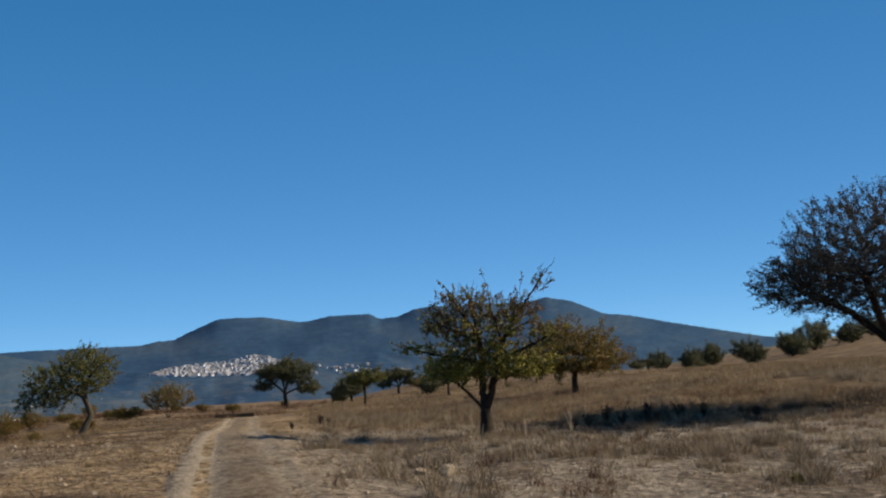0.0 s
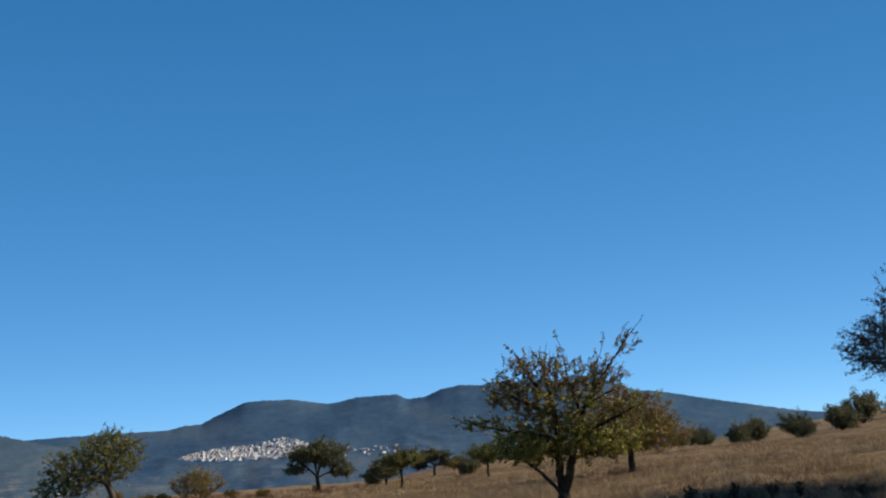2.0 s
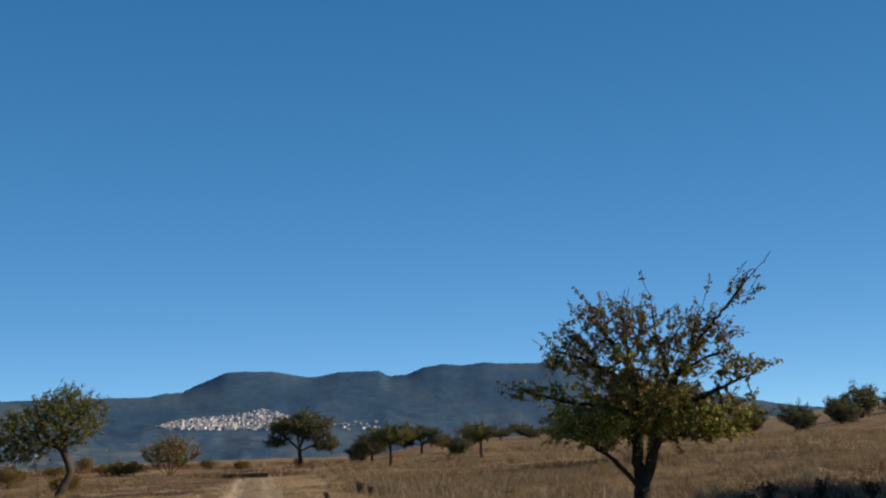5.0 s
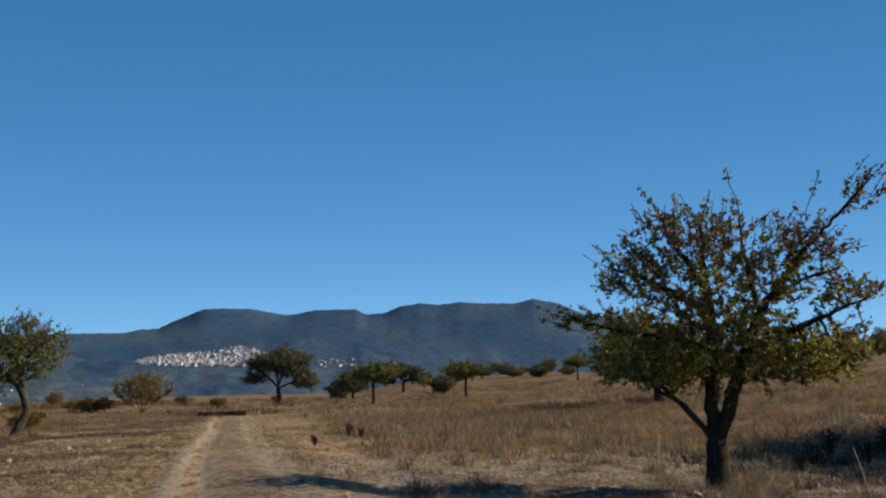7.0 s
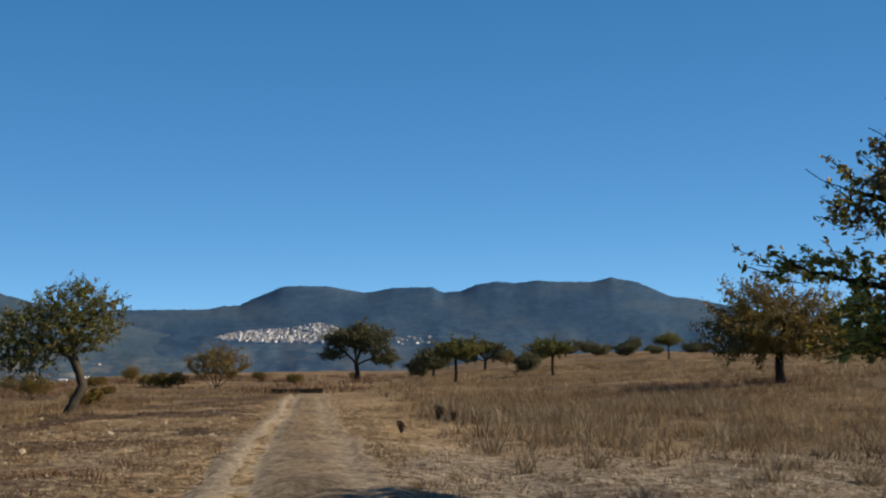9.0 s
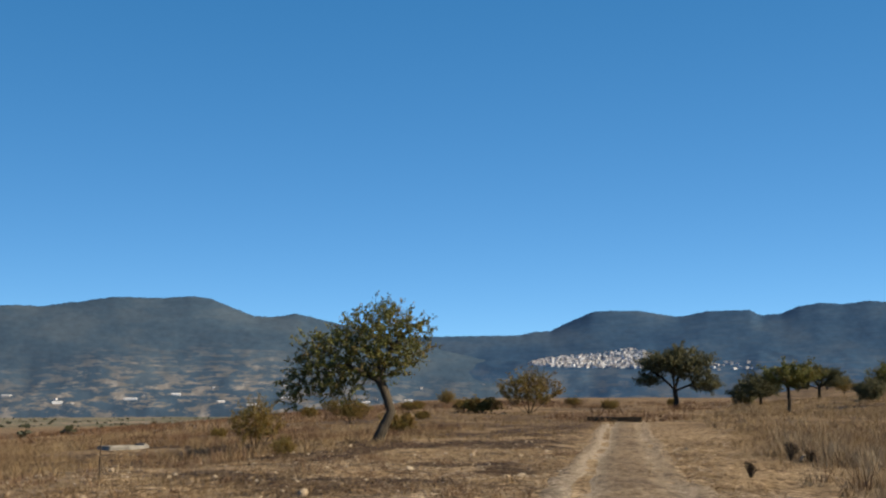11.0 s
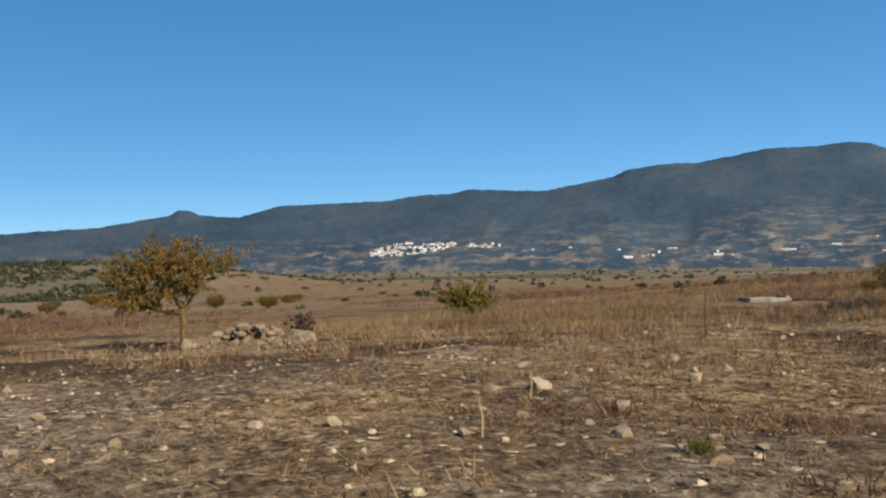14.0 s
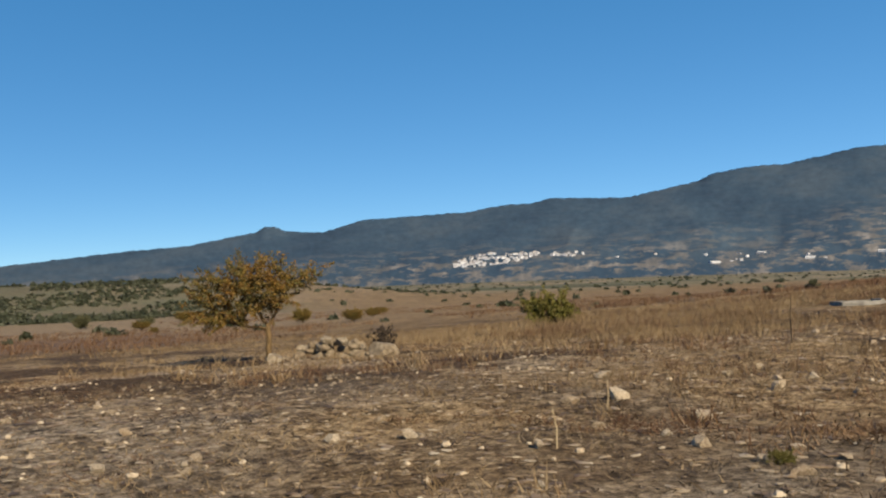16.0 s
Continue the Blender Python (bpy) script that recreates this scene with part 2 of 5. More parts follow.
M_DARKGREEN = leaf_material("dark_green_leaf", [(0.0, (0.075, 0.075, 0.038)), (0.5, (0.105, 0.107, 0.048)), (1.0, (0.155, 0.145, 0.062))], 0.25)
M_SCRUB = leaf_material("grey_green_scrub", [(0.0, (0.032, 0.042, 0.024)), (0.5, (0.054, 0.064, 0.038)), (1.0, (0.09, 0.092, 0.056))], 0.2, 0.05)
M_GREEN = leaf_material("bush_leaf", [(0.0, (0.21, 0.155, 0.035)), (0.5, (0.145, 0.142, 0.03)), (1.0, (0.20, 0.175, 0.04))], 0.35)
M_GRASS = leaf_material("dry_grass", [(0.0, (0.10, 0.06, 0.030)), (0.3, (0.205, 0.132, 0.068)), (0.6, (0.31, 0.218, 0.122)), (1.0, (0.46, 0.35, 0.21))], 0.3, 0.3)
M_PALEGRASS = leaf_material("bleached_grass", [(0.0, (0.12, 0.085, 0.052)), (0.4, (0.23, 0.17, 0.108)), (0.7, (0.33, 0.255, 0.17)), (1.0, (0.46, 0.375, 0.265))], 0.25, 0.5)
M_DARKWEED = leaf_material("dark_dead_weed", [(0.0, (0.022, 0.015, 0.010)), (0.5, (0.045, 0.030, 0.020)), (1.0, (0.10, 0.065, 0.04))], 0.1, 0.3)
M_RUSTGRASS = leaf_material("rusty_stubble", [(0.0, (0.07, 0.032, 0.018)), (0.4, (0.13, 0.066, 0.034)), (0.7, (0.20, 0.115, 0.06)), (1.0, (0.29, 0.19, 0.105))], 0.2, 0.4)
M_CLOD = leaf_material("clod", [(0.0, (0.05, 0.034, 0.02)), (0.3, (0.13, 0.09, 0.055)), (0.6, (0.29, 0.215, 0.14)), (1.0, (0.50, 0.405, 0.285))], 0.0, 0.6)
M_LITTER = leaf_material("dry_litter", [(0.0, (0.03, 0.02, 0.012)), (0.3, (0.10, 0.062, 0.034)), (0.5, (0.26, 0.18, 0.11)), (0.7, (0.45, 0.36, 0.245)), (1.0, (0.64, 0.55, 0.42))], 0.0, 2.5)
M_STALK = plain("dry_stalk", (0.30, 0.23, 0.14), (0.48, 0.40, 0.28), 6.0)
M_TWIG = plain("dark_twig", (0.025, 0.018, 0.013), (0.06, 0.043, 0.03), 8.0)
M_GAPBAR = plain("shaded_gap_bar", (0.008, 0.007, 0.006), (0.026, 0.022, 0.018), 5.0)
M_CONCRETE = plain("old_concrete", (0.09, 0.088, 0.085), (0.33, 0.32, 0.305), 1.8)
M_DARKWATER = plain("dark_gap", (0.03, 0.03, 0.03), (0.06, 0.055, 0.05), 4.0)
# wall colours carry a bluish cast for the haze of distance
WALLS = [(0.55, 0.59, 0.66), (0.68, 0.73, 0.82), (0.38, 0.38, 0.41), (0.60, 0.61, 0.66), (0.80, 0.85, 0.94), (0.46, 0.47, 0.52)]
ROOFS = [(0.30, 0.25, 0.22), (0.38, 0.34, 0.31), (0.26, 0.21, 0.18), (0.46, 0.44, 0.42)]
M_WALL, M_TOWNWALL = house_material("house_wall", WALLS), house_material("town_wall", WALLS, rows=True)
M_ROOF, M_TOWNROOF = house_material("house_roof", ROOFS), house_material("town_roof", ROOFS, rows=True)
M_SHED = plain("shed_sheet", (0.55, 0.55, 0.56), (0.72, 0.72, 0.72), 0.3, 0.6)


# ---- building helpers ----
def mesh_of(name, verts, faces, material, smooth=True):
    me = bpy.data.meshes.new(name)
    me.from_pydata(verts if isinstance(verts, list) else verts.tolist(), [], faces if isinstance(faces, list) else faces.tolist())
    me.materials.append(material)
    if smooth:
        me.polygons.foreach_set("use_smooth", [True] * len(me.polygons))
    me.update()
    return me


def part(name, me, parent, label=""):
    ob = new(name, me)
    ob.parent = parent
    if label:
        ob["label"] = label
    return ob


def empty(name, x, y, sink=0.0, turn=0.0, z=None):
    ob = new(name)
    ob.empty_display_size = 0.2
    ob.matrix_basis = pose(x, y, (float(height(x, y)) if z is None else z) - sink, 0, 0, turn)
    return ob


def vnoise(x, y, scale, seed=0):
    """Smooth random relief between 0 and 1 over the plane."""
    x, y = np.asarray(x, float) / scale, np.asarray(y, float) / scale
    xi, yi = np.floor(x), np.floor(y)
    fx, fy = x - xi, y - yi
    fx, fy = fx * fx * (3 - 2 * fx), fy * fy * (3 - 2 * fy)

    def h(a, b):
        v = np.sin(a * 127.1 + b * 311.7 + seed * 74.7) * 43758.5453
        return v - np.floor(v)
    return (h(xi, yi) * (1 - fx) + h(xi + 1, yi) * fx) * (1 - fy) + (h(xi, yi + 1) * (1 - fx) + h(xi + 1, yi + 1) * fx) * fy


def fbm(x, y, scale, octaves=4, seed=0):
    total, weight = 0.0, 0.0
    for k in range(octaves):
        total = total + vnoise(x, y, scale / 2 ** k, seed + 13 * k) / 2 ** k
        weight += 1 / 2 ** k
    return total / weight


def sm(a, b, v):
    """Smooth step from a to b."""
    s = np.clip((np.asarray(v, float) - a) / (b - a), 0.0, 1.0)
    return s * s * (3.0 - 2.0 * s)


def track_x(y):
    """The middle line of the dirt track."""
    return np.interp(y, (0, 13, 29, 34, 44, 50, 54, 64, 82, 104), (3.8, 1.65, -0.95, -1.85, -3.6, -4.7, -5.3, -6.85, -9.35, -12.6))


def land(x, y):
    """Large shape of the land: a gentle field, a hill on one side, a wide valley on the other."""
    x, y = np.asarray(x, float), np.asarray(y, float)
    z = -0.75 + 0.85 * sm(8, 56, y)
    ahead = np.maximum(0, np.minimum(y, 330) - 62)
    z = z - 0.2 * sm(56, 66, y) * sm(-34, -24, x) + 0.0155 * ahead * sm(-120, -14, x + 0.25 * ahead)
    side = np.minimum(np.maximum(0, x - 2), 420)
    z = z + 0.036 * side * sm(48, 86, y) + 0.064 * np.maximum(0, side - 72) * sm(110, 185, y)
    z = z - (0.45 * sm(0.6, 4.2, x - track_x(y)) + 0.40 * sm(3.5, 10, x)) * (1 - sm(48, 70, y))
    z = z + 0.030 * np.clip(y - 136, 0, 90) * sm(-14, 8, x) * (1 - sm(28, 68, x))
    left = np.maximum(0, -x - 14 - 0.35 * np.maximum(0, np.minimum(y, 330) - 62))
    z = z - 9.0 * (1 - np.exp(-left / 150))
    z = z - (z + 9.0) * sm(340, 900, y) * (1 - sm(60, 300, x))
    z = z - 4.0 * sm(600, 2200, np.hypot(x, y))
    # low bushy hillock at the valley's edge
    az = np.degrees(np.arctan2(x + 3.6, y - 40.6))
    r = np.hypot(x + 3.6, y - 40.6)
    z = z + 11.5 * np.exp(-((r - 440) / 75) ** 2) * (1 - sm(-75, -56, az)) * sm(-150, -120, az)
    return z


def height(x, y):
    """The ground's height with its small bumps and the track's slight hollow."""
    near = np.exp(-np.hypot(np.asarray(x, float) + 4, np.asarray(y, float) - 45) / 160)
    z = land(x, y) + near * (0.30 * (fbm(x, y, 9.0, 3, 5) - 0.5) + 0.22 * (fbm(x, y, 1.5, 3, 9) - 0.5))
    return z - 0.10 * np.exp(-((np.asarray(x, float) - track_x(y)) / 1.7) ** 2) * (1 - sm(100, 108, y))


def set_attribute(me, name, values):
    a = me.attributes.new(name, "FLOAT", "POINT")
    a.data.foreach_set("value", np.asarray(values, np.float32).ravel())


def spread(lo, hi, step, far, grow=1.13):
    """Grid lines: even steps from lo to hi, then ever wider ones out to far on both sides."""
    mid = list(np.arange(lo, hi + step / 2, step))
    out, s = [], step
    v = mid[-1]
    while v < far:
        s *= grow
        v += s
        out.append(min(v, far))
    low, s, v = [], step, mid[0]
    while v > -far:
        s *= grow
        v -= s
        low.append(max(v, -far))
    return np.array(low[::-1] + mid + out)


def straw_amount(x, y):
    """1 where the tall dry grass of the field stands."""
    right = sm(3.2, 6.2, x - track_x(y) + 3 * (fbm(x, y, 5, 2, 4) - 0.5)) * sm(50, 58, y + 3 * (fbm(x, y, 7, 2, 3) - 0.5) * 4)
    left = sm(56, 62, y) * (1 - sm(-19, -15, x)) * sm(-60, -30, x) * 0.6
    return np.clip(right + left, 0, 1)


def scorch_shade(x, y):
    """1 in the dark scorched patches of the stony field; right of the track, painted tuft shadows."""
    u = x - track_x(y)
    side = (1 - sm(-2.4, -1.2, u)) + 0.55 * sm(1.6, 3.0, u) * (1 - sm(46, 54, y))
    near = 0.3 + 0.7 * sm(5, 13, np.hypot(x + 9, y - 44))
    return side * near * sm(0.52, 0.585, fbm(x, y, 2.6, 4, 95)) * (1 - sm(60, 95, np.hypot(x + 4, y - 41)))


def build_ground():
    xs, ys = spread(-36, 22, 0.25, 4900), spread(20, 84, 0.25, 4900)
    gx, gy = np.meshgrid(xs, ys)
    gz = height(gx, gy)
    nx, ny = len(xs), len(ys)
    i = np.arange(nx * ny).reshape(ny, nx)
    faces = np.stack([i[:-1, :-1], i[:-1, 1:], i[1:, 1:], i[1:, :-1]], -1).reshape(-1, 4)
    me = mesh_of("ground", np.stack([gx, gy, gz], -1).reshape(-1, 3), faces, M_GROUND)
    r = np.hypot(gx + 3, gy - 42)
    set_attribute(me, "pale", sm(-1, 3, gx - track_x(gy)) * (1 - sm(50, 60, gy)) * 0.92 + 0.75 * sm(-34, -27, gx) * (1 - sm(-8.5, -6.0, gx)) * (1 - sm(47, 56, gy)) * sm(0.28, 0.50, fbm(gx, gy, 5, 3, 57)))
    set_attribute(me, "straw", straw_amount(gx, gy) * (1 - sm(400, 650, r)) + sm(30, 60, r) * (1 - sm(400, 650, r)) * 0.7 * (1 - straw_amount(gx, gy)))
    set_attribute(me, "burnt", (1 - sm(-2.2, -1.0, gx - track_x(gy))) * (1 - sm(60, 100, r)) * (0.45 + 0.55 * sm(7, 16, np.hypot(gx + 9, gy - 44))))
    set_attribute(me, "scorch_shade", scorch_shade(gx, gy))
    az = np.degrees(np.arctan2(gx + 3.6, gy - 40.6))
    west = (1 - sm(-71, -66, az)) * sm(-140, -120, az)
    set_attribute(me, "valley", np.maximum(sm(330, 600, r), west * sm(252, 270, r)))
    wild = 14 * (fbm(gx, gy, 40, 3, 71) - 0.5)
    set_attribute(me, "plough", 0.92 * sm(72, 95, r + wild) * (1 - sm(125, 140, r + wild)) * (1 - sm(-78, -70, az)) * sm(-140, -120, az))
    set_attribute(me, "fallow", 0.6 * sm(128, 142, r + wild) * (1 - 0.6 * sm(250, 265, r)) * (1 - sm(520, 560, r)) * (1 - sm(-70, -58, az)) * sm(-140, -120, az))
    ob = new("ground", me)
    tagged(ob, "dry stony brown field sloping into a wide valley", "ground", kind="structure")


def build_track():
    ys = np.arange(8, 104, 0.3)
    prof = [(-1.6, -0.16, 0), (-1.35, -0.02, 0), (-1.2, 0.0, 0.05), (-1.02, -0.01, 0.7), (-0.84, -0.04, 1), (-0.62, -0.04, 1), (-0.46, 0.0, 0.25), (-0.2, 0.03, 0.0), (0.1, 0.04, 0.0), (0.4, 0.03, 0.0),
            (0.62, 0.0, 0.08), (0.78, -0.03, 0.30), (0.95, -0.03, 0.28), (1.12, 0.0, 0.05), (1.35, -0.02, 0), (1.6, -0.16, 0)]
    v, w, o = [], [], np.array([p[0] for p in prof])
    for y in ys:
        x = float(track_x(y)) + o * (1 + 0.16 * (fbm(o * 3, y + o * 0, 4, 2, 17) - 0.5)) + 0.28 * (float(fbm(0, y, 6, 2, 31)) - 0.5)
        z = height(x, y + o * 0) + 0.035 + np.array([p[1] for p in prof]) + (0.03 + 0.08 * (np.abs(o) > 1.2)) * (fbm(x, y + o * 0, 0.9, 2, 3) - 0.5)
        v += [(float(p), float(y), float(q)) for p, q in zip(x, z)]
        w += list(np.array([p[2] for p in prof]) * np.clip(0.70 + 0.5 * fbm(x, y + o * 0, 1.1, 3, 8), 0, 1))
    n = len(prof)
    f = [(r * n + c, r * n + c + 1, (r + 1) * n + c + 1, (r + 1) * n + c) for r in range(len(ys) - 1) for c in range(n - 1)]
    me = mesh_of("track", v, f, M_GROUND)
    vx, vy = np.array(v)[:, 0], np.array(v)[:, 1]
    set_attribute(me, "wheel", np.clip(w, 0, 1))
    set_attribute(me, "pale", 0.85 * (1 - 0.4 * sm(50, 60, vy)) + 0 * vx)
    set_attribute(me, "straw", np.tile(np.array([0.0, 0.1, 0, 0, 0, 0, 0.2, 0.4, 0.5, 0.45, 0.3, 0.1, 0.1, 0.2, 0.1, 0]), len(ys)))
    tagged(new("road", me), "pale dirt track with two wheel ruts", "road", kind="structure")


# skyline heights, in degrees, by bearing
RANGE_WEST = ((-125, 0.6), (-100, 0.9), (-84, 1.25), (-77.3, 1.93), (-74.3, 2.1), (-71.5, 2.6), (-70.3, 2.8), (-69.9, 3.1), (-69.2, 3.08), (-68.6, 2.8), (-66.6, 2.7), (-64.2, 3.35),
              (-58.1, 3.6), (-56.3, 3.9), (-54.4, 3.98), (-53.5, 4.2), (-49.1, 4.05), (-45.2, 4.75), (-44.5, 5.12), (-42.4, 5.4), (-40.6, 5.4), (-36.8, 6.03),
              (-34.2, 6.03), (-32.8, 6.2), (-31.6, 6.02), (-29.3, 5.13), (-28.2, 5.1), (-26.9, 5.3), (-24.8, 4.82), (-20.5, 3.7), (-14, 2.2), (-8, 0.6))
RANGE_NORTH = ((-34, 2.5), (-26, 3.7), (-20.5, 4.0), (-14, 4.1), (-13.4, 4.27), (-12.4, 4.3), (-11.6, 4.68), (-10, 5.36), (-8.9, 5.42), (-7.3, 5.37), (-5.2, 5.0),
               (-3.6, 5.28), (-1.3, 5.28), (-0.8, 4.97), (0.3, 5.05), (1.2, 5.40), (2.3, 5.55), (3.5, 5.43), (4.7, 5.56), (6, 5.44), (7.8, 5.40), (8.9, 5.62),
               (10.3, 5.30), (11.2, 4.90), (12.1, 4.45), (13.4, 4.28), (16.1, 3.6), (20.8, 2.5), (30, 1.2), (50, 0.6))
EYE = (-2.0, 38.0, 1.3)


def range_height(skyline, near, far, seed, az, r):
    """Height of a range at a bearing and distance: folded slopes that rise to the skyline at its crest."""
    bearings, heights = [p[0] for p in skyline], [p[1] for p in skyline]
    exact = sum(np.interp(np.asarray(az) + d, bearings, heights) for d in (-0.1, 0, 0.1)) / 3
    soft = sum(np.interp(np.asarray(az) + d, bearings, heights) for d in (-8, -6, -4, -2.5, -1, 1, 2.5, 4, 6, 8)) / 10
    rise = np.clip((np.asarray(r) - near) / (far - near), 0, 1) ** 7
    el = soft + (exact - soft) * rise
    top = EYE[2] + far * np.tan(np.radians(el))
    u = np.clip((r - near) / (far - near), 0, 1)
    x, y = r * np.sin(np.radians(az)), r * np.cos(np.radians(az))
    fold = fbm(x, y, 900, 3, seed) - 0.5
    bend = 160 * (fbm(x, y, 700, 2, seed + 9) - 0.5)
    spur = 0.6 - np.abs(fbm(np.asarray(az) * 62 + bend, r * 0.30, 380, 4, seed + 3) - 0.5) * 3.2
    z = -16 + (top + 16) * (0.30 * u + 0.70 * u ** 1.9)
    z = z + (90 * fold + 18 * spur) * np.sin(np.pi * np.clip(u, 0, 1) ** 0.8) * np.clip(top / 300, 0.2, 1)
    crest = np.maximum(0, r - far)
    return np.minimum(z, EYE[2] + r * np.tan(np.radians(np.maximum(el - 0.05 * (1 - u) * 6, 0.02)))) - 0.5 * crest


def build_range(name, skyline, near, far, seed, label, open_land, material):
    az = np.arange(skyline[0][0], skyline[-1][0], 0.14)
    rr = np.concatenate([np.linspace(near - 150, far, 90), [far + 120, far + 500]])
    ga, gr = np.meshgrid(az, rr)
    gz = range_height(skyline, near, far, seed, ga, gr)
    gz = gz + (gr >= far - 1) * (gr <= far + 1) * 4.0 * (vnoise(ga * 20, ga * 0, 1.7, 5) - 0.5)
    gx, gy = EYE[0] + gr * np.sin(np.radians(ga)), EYE[1] + gr * np.cos(np.radians(ga))
    nx, ny = len(az), len(rr)
    i = np.arange(nx * ny).reshape(ny, nx)
    faces = np.stack([i[:-1, :-1], i[:-1, 1:], i[1:, 1:], i[1:, :-1]], -1).reshape(-1, 4)
    me = mesh_of(name, np.stack([gx, gy, gz], -1).reshape(-1, 3), faces, material)
    rel = (gr - near) / (far - near)
    set_attribute(me, "across", np.radians(ga) * 2800)
    set_attribute(me, "open_land", np.clip(open_land * (1.4 - 2.3 * rel + 0.75 * sm(-42, -35, ga) * (1 - sm(-26, -20, ga)) * (1 - rel)), 0.04, 1))
    tagged(new(name, me), label, "mountain", kind="structure")


NEAR_W, FAR_W, NEAR_N, FAR_N = 1500.0, 3500.0, 1900.0, 4300.0
build_ground()
build_track()
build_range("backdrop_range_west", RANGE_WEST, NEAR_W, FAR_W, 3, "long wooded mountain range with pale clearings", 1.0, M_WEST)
build_range("backdrop_range_north", RANGE_NORTH, NEAR_N, FAR_N, 8, "wooded mountain ridge beyond the valley, haze-blue in its colour", 0.35, M_NORTH)


# ---- trees ----
def grow(seed, stems, clouds, count, step=0.22, reach=1.1, kill=0.3, droop=0.0, shoots=0.3):
    """Branches that grow from the stems towards points spread in the clouds (centre, radii, share). Returns places and parents."""
    rng = np.random.default_rng(seed)
    pts = []
    for c, r, share in clouds:
        d = rng.normal(size=(int(count * share), 3))
        d /= np.linalg.norm(d, axis=1)[:, None]
        pts.append(np.array(c) + d * (rng.random((len(d), 1)) ** 0.42) * np.array(r))
    goal = np.concatenate(pts)
    place, parent = [np.array(stems[0][0], float)], [-1]
    for stem in stems:
        at = int(np.argmin([np.linalg.norm(p - np.array(stem[0])) for p in place]))
        for a, b in zip(stem[:-1], stem[1:]):
            a, b = np.array(a, float), np.array(b, float)
            n = max(1, int(np.linalg.norm(b - a) / step))
            for k in range(1, n + 1):
                place.append(a + (b - a) * k / n + rng.normal(size=3) * 0.012)
                parent.append(at)
                at = len(place) - 1
    alive = np.ones(len(goal), bool)
    best, who = np.full(len(goal), 1e9), np.zeros(len(goal), int)
    done = 0
    for _ in range(140):
        fresh = np.array(place[done:])
        if len(fresh) == 0:
            break
        d = np.linalg.norm(goal[:, None] - fresh[None], axis=2)
        k = d.argmin(1)
        closer = d[np.arange(len(goal)), k] < best
        best[closer], who[closer] = d[np.arange(len(goal)), k][closer], k[closer] + done
        done = len(place)
        alive &= best > kill
        use = alive & (best < reach * (3.0 if _ < 8 else 1.0))
        if not use.any():
            break
        for n in np.unique(who[use]):
            v = goal[use & (who == n)] - place[n]
            v = (v / np.linalg.norm(v, axis=1)[:, None]).mean(0) + rng.normal(size=3) * 0.18 + np.array((0, 0, -droop))
            place.append(place[n] + v / max(np.linalg.norm(v), 1e-6) * step)
            parent.append(int(n))
        if len(place) > 9000:
            break
    # straight young shoots that stand out of the crown
    mid = goal.mean(0)
    inner = set(parent)
    ends = [k for k in range(len(place)) if k not in inner]
    for k in ends:
        if rng.random() < shoots:
            v = place[k] - mid
            v = v / max(np.linalg.norm(v), 1e-6) + np.array((0, 0, 0.35)) + rng.normal(size=3) * 0.35
            v /= np.linalg.norm(v)
            at = k
            for _ in range(int(rng.integers(2, 5))):
                place.append(place[at] + v * step * 1.1 + rng.normal(size=3) * 0.015)
                parent.append(at)
                at = len(place) - 1
    return np.array(place), np.array(parent)


def tubes(place, radius, chains):
    verts, faces = [], []
    for chain in chains:
        sides = 7 if radius[chain[0]] > 0.06 else (5 if radius[chain[0]] > 0.02 else 3)
        start = len(verts)
        for k, n in enumerate(chain):
            d = place[chain[min(k + 1, len(chain) - 1)]] - place[chain[max(k - 1, 0)]]
            d = d / max(np.linalg.norm(d), 1e-6)
            a = np.cross(d, (0.31, 0.95, 0.07))
            a /= max(np.linalg.norm(a), 1e-6)
            b = np.cross(d, a)
            for s in range(sides):
                w = 2 * math.pi * s / sides
                verts.append(tuple(place[n] + radius[n] * (math.cos(w) * a + math.sin(w) * b)))
        for k in range(len(chain) - 1):
            for s in range(sides):
                q = start + k * sides
                faces.append((q + s, q + (s + 1) % sides, q + sides + (s + 1) % sides, q + sides + s))
        faces.append(tuple(start + (len(chain) - 1) * sides + s for s in range(sides)))
    return verts, faces


def leaves(rng, place, parent, tips, each, size, spread_by, flat=0.0):
    """Small folded leaves round the twigs."""
    k = np.repeat(tips, each)
    n = len(k)
    back = place[np.maximum(parent[k], 0)]
    pos = place[k] + (back - place[k]) * rng.random((n, 1)) + rng.normal(size=(n, 3)) * spread_by
    a = rng.normal(size=(n, 3))
    a[:, 2] *= 1 - flat
    a /= np.linalg.norm(a, axis=1)[:, None]
    b = np.cross(a, rng.normal(size=(n, 3)))
    b /= np.linalg.norm(b, axis=1)[:, None]
    c = np.cross(a, b)
    s = size * (0.6 + 0.8 * rng.random((n, 1)))
    v = np.stack([pos - a * s, pos + b * s * 0.5 + c * s * 0.18, pos + a * s, pos - b * s * 0.5 + c * s * 0.18], 1).reshape(-1, 3)
    q = np.arange(n)[:, None] * 4
    return v, np.concatenate([q + np.array([[0, 1, 2]]), q + np.array([[0, 2, 3]])])


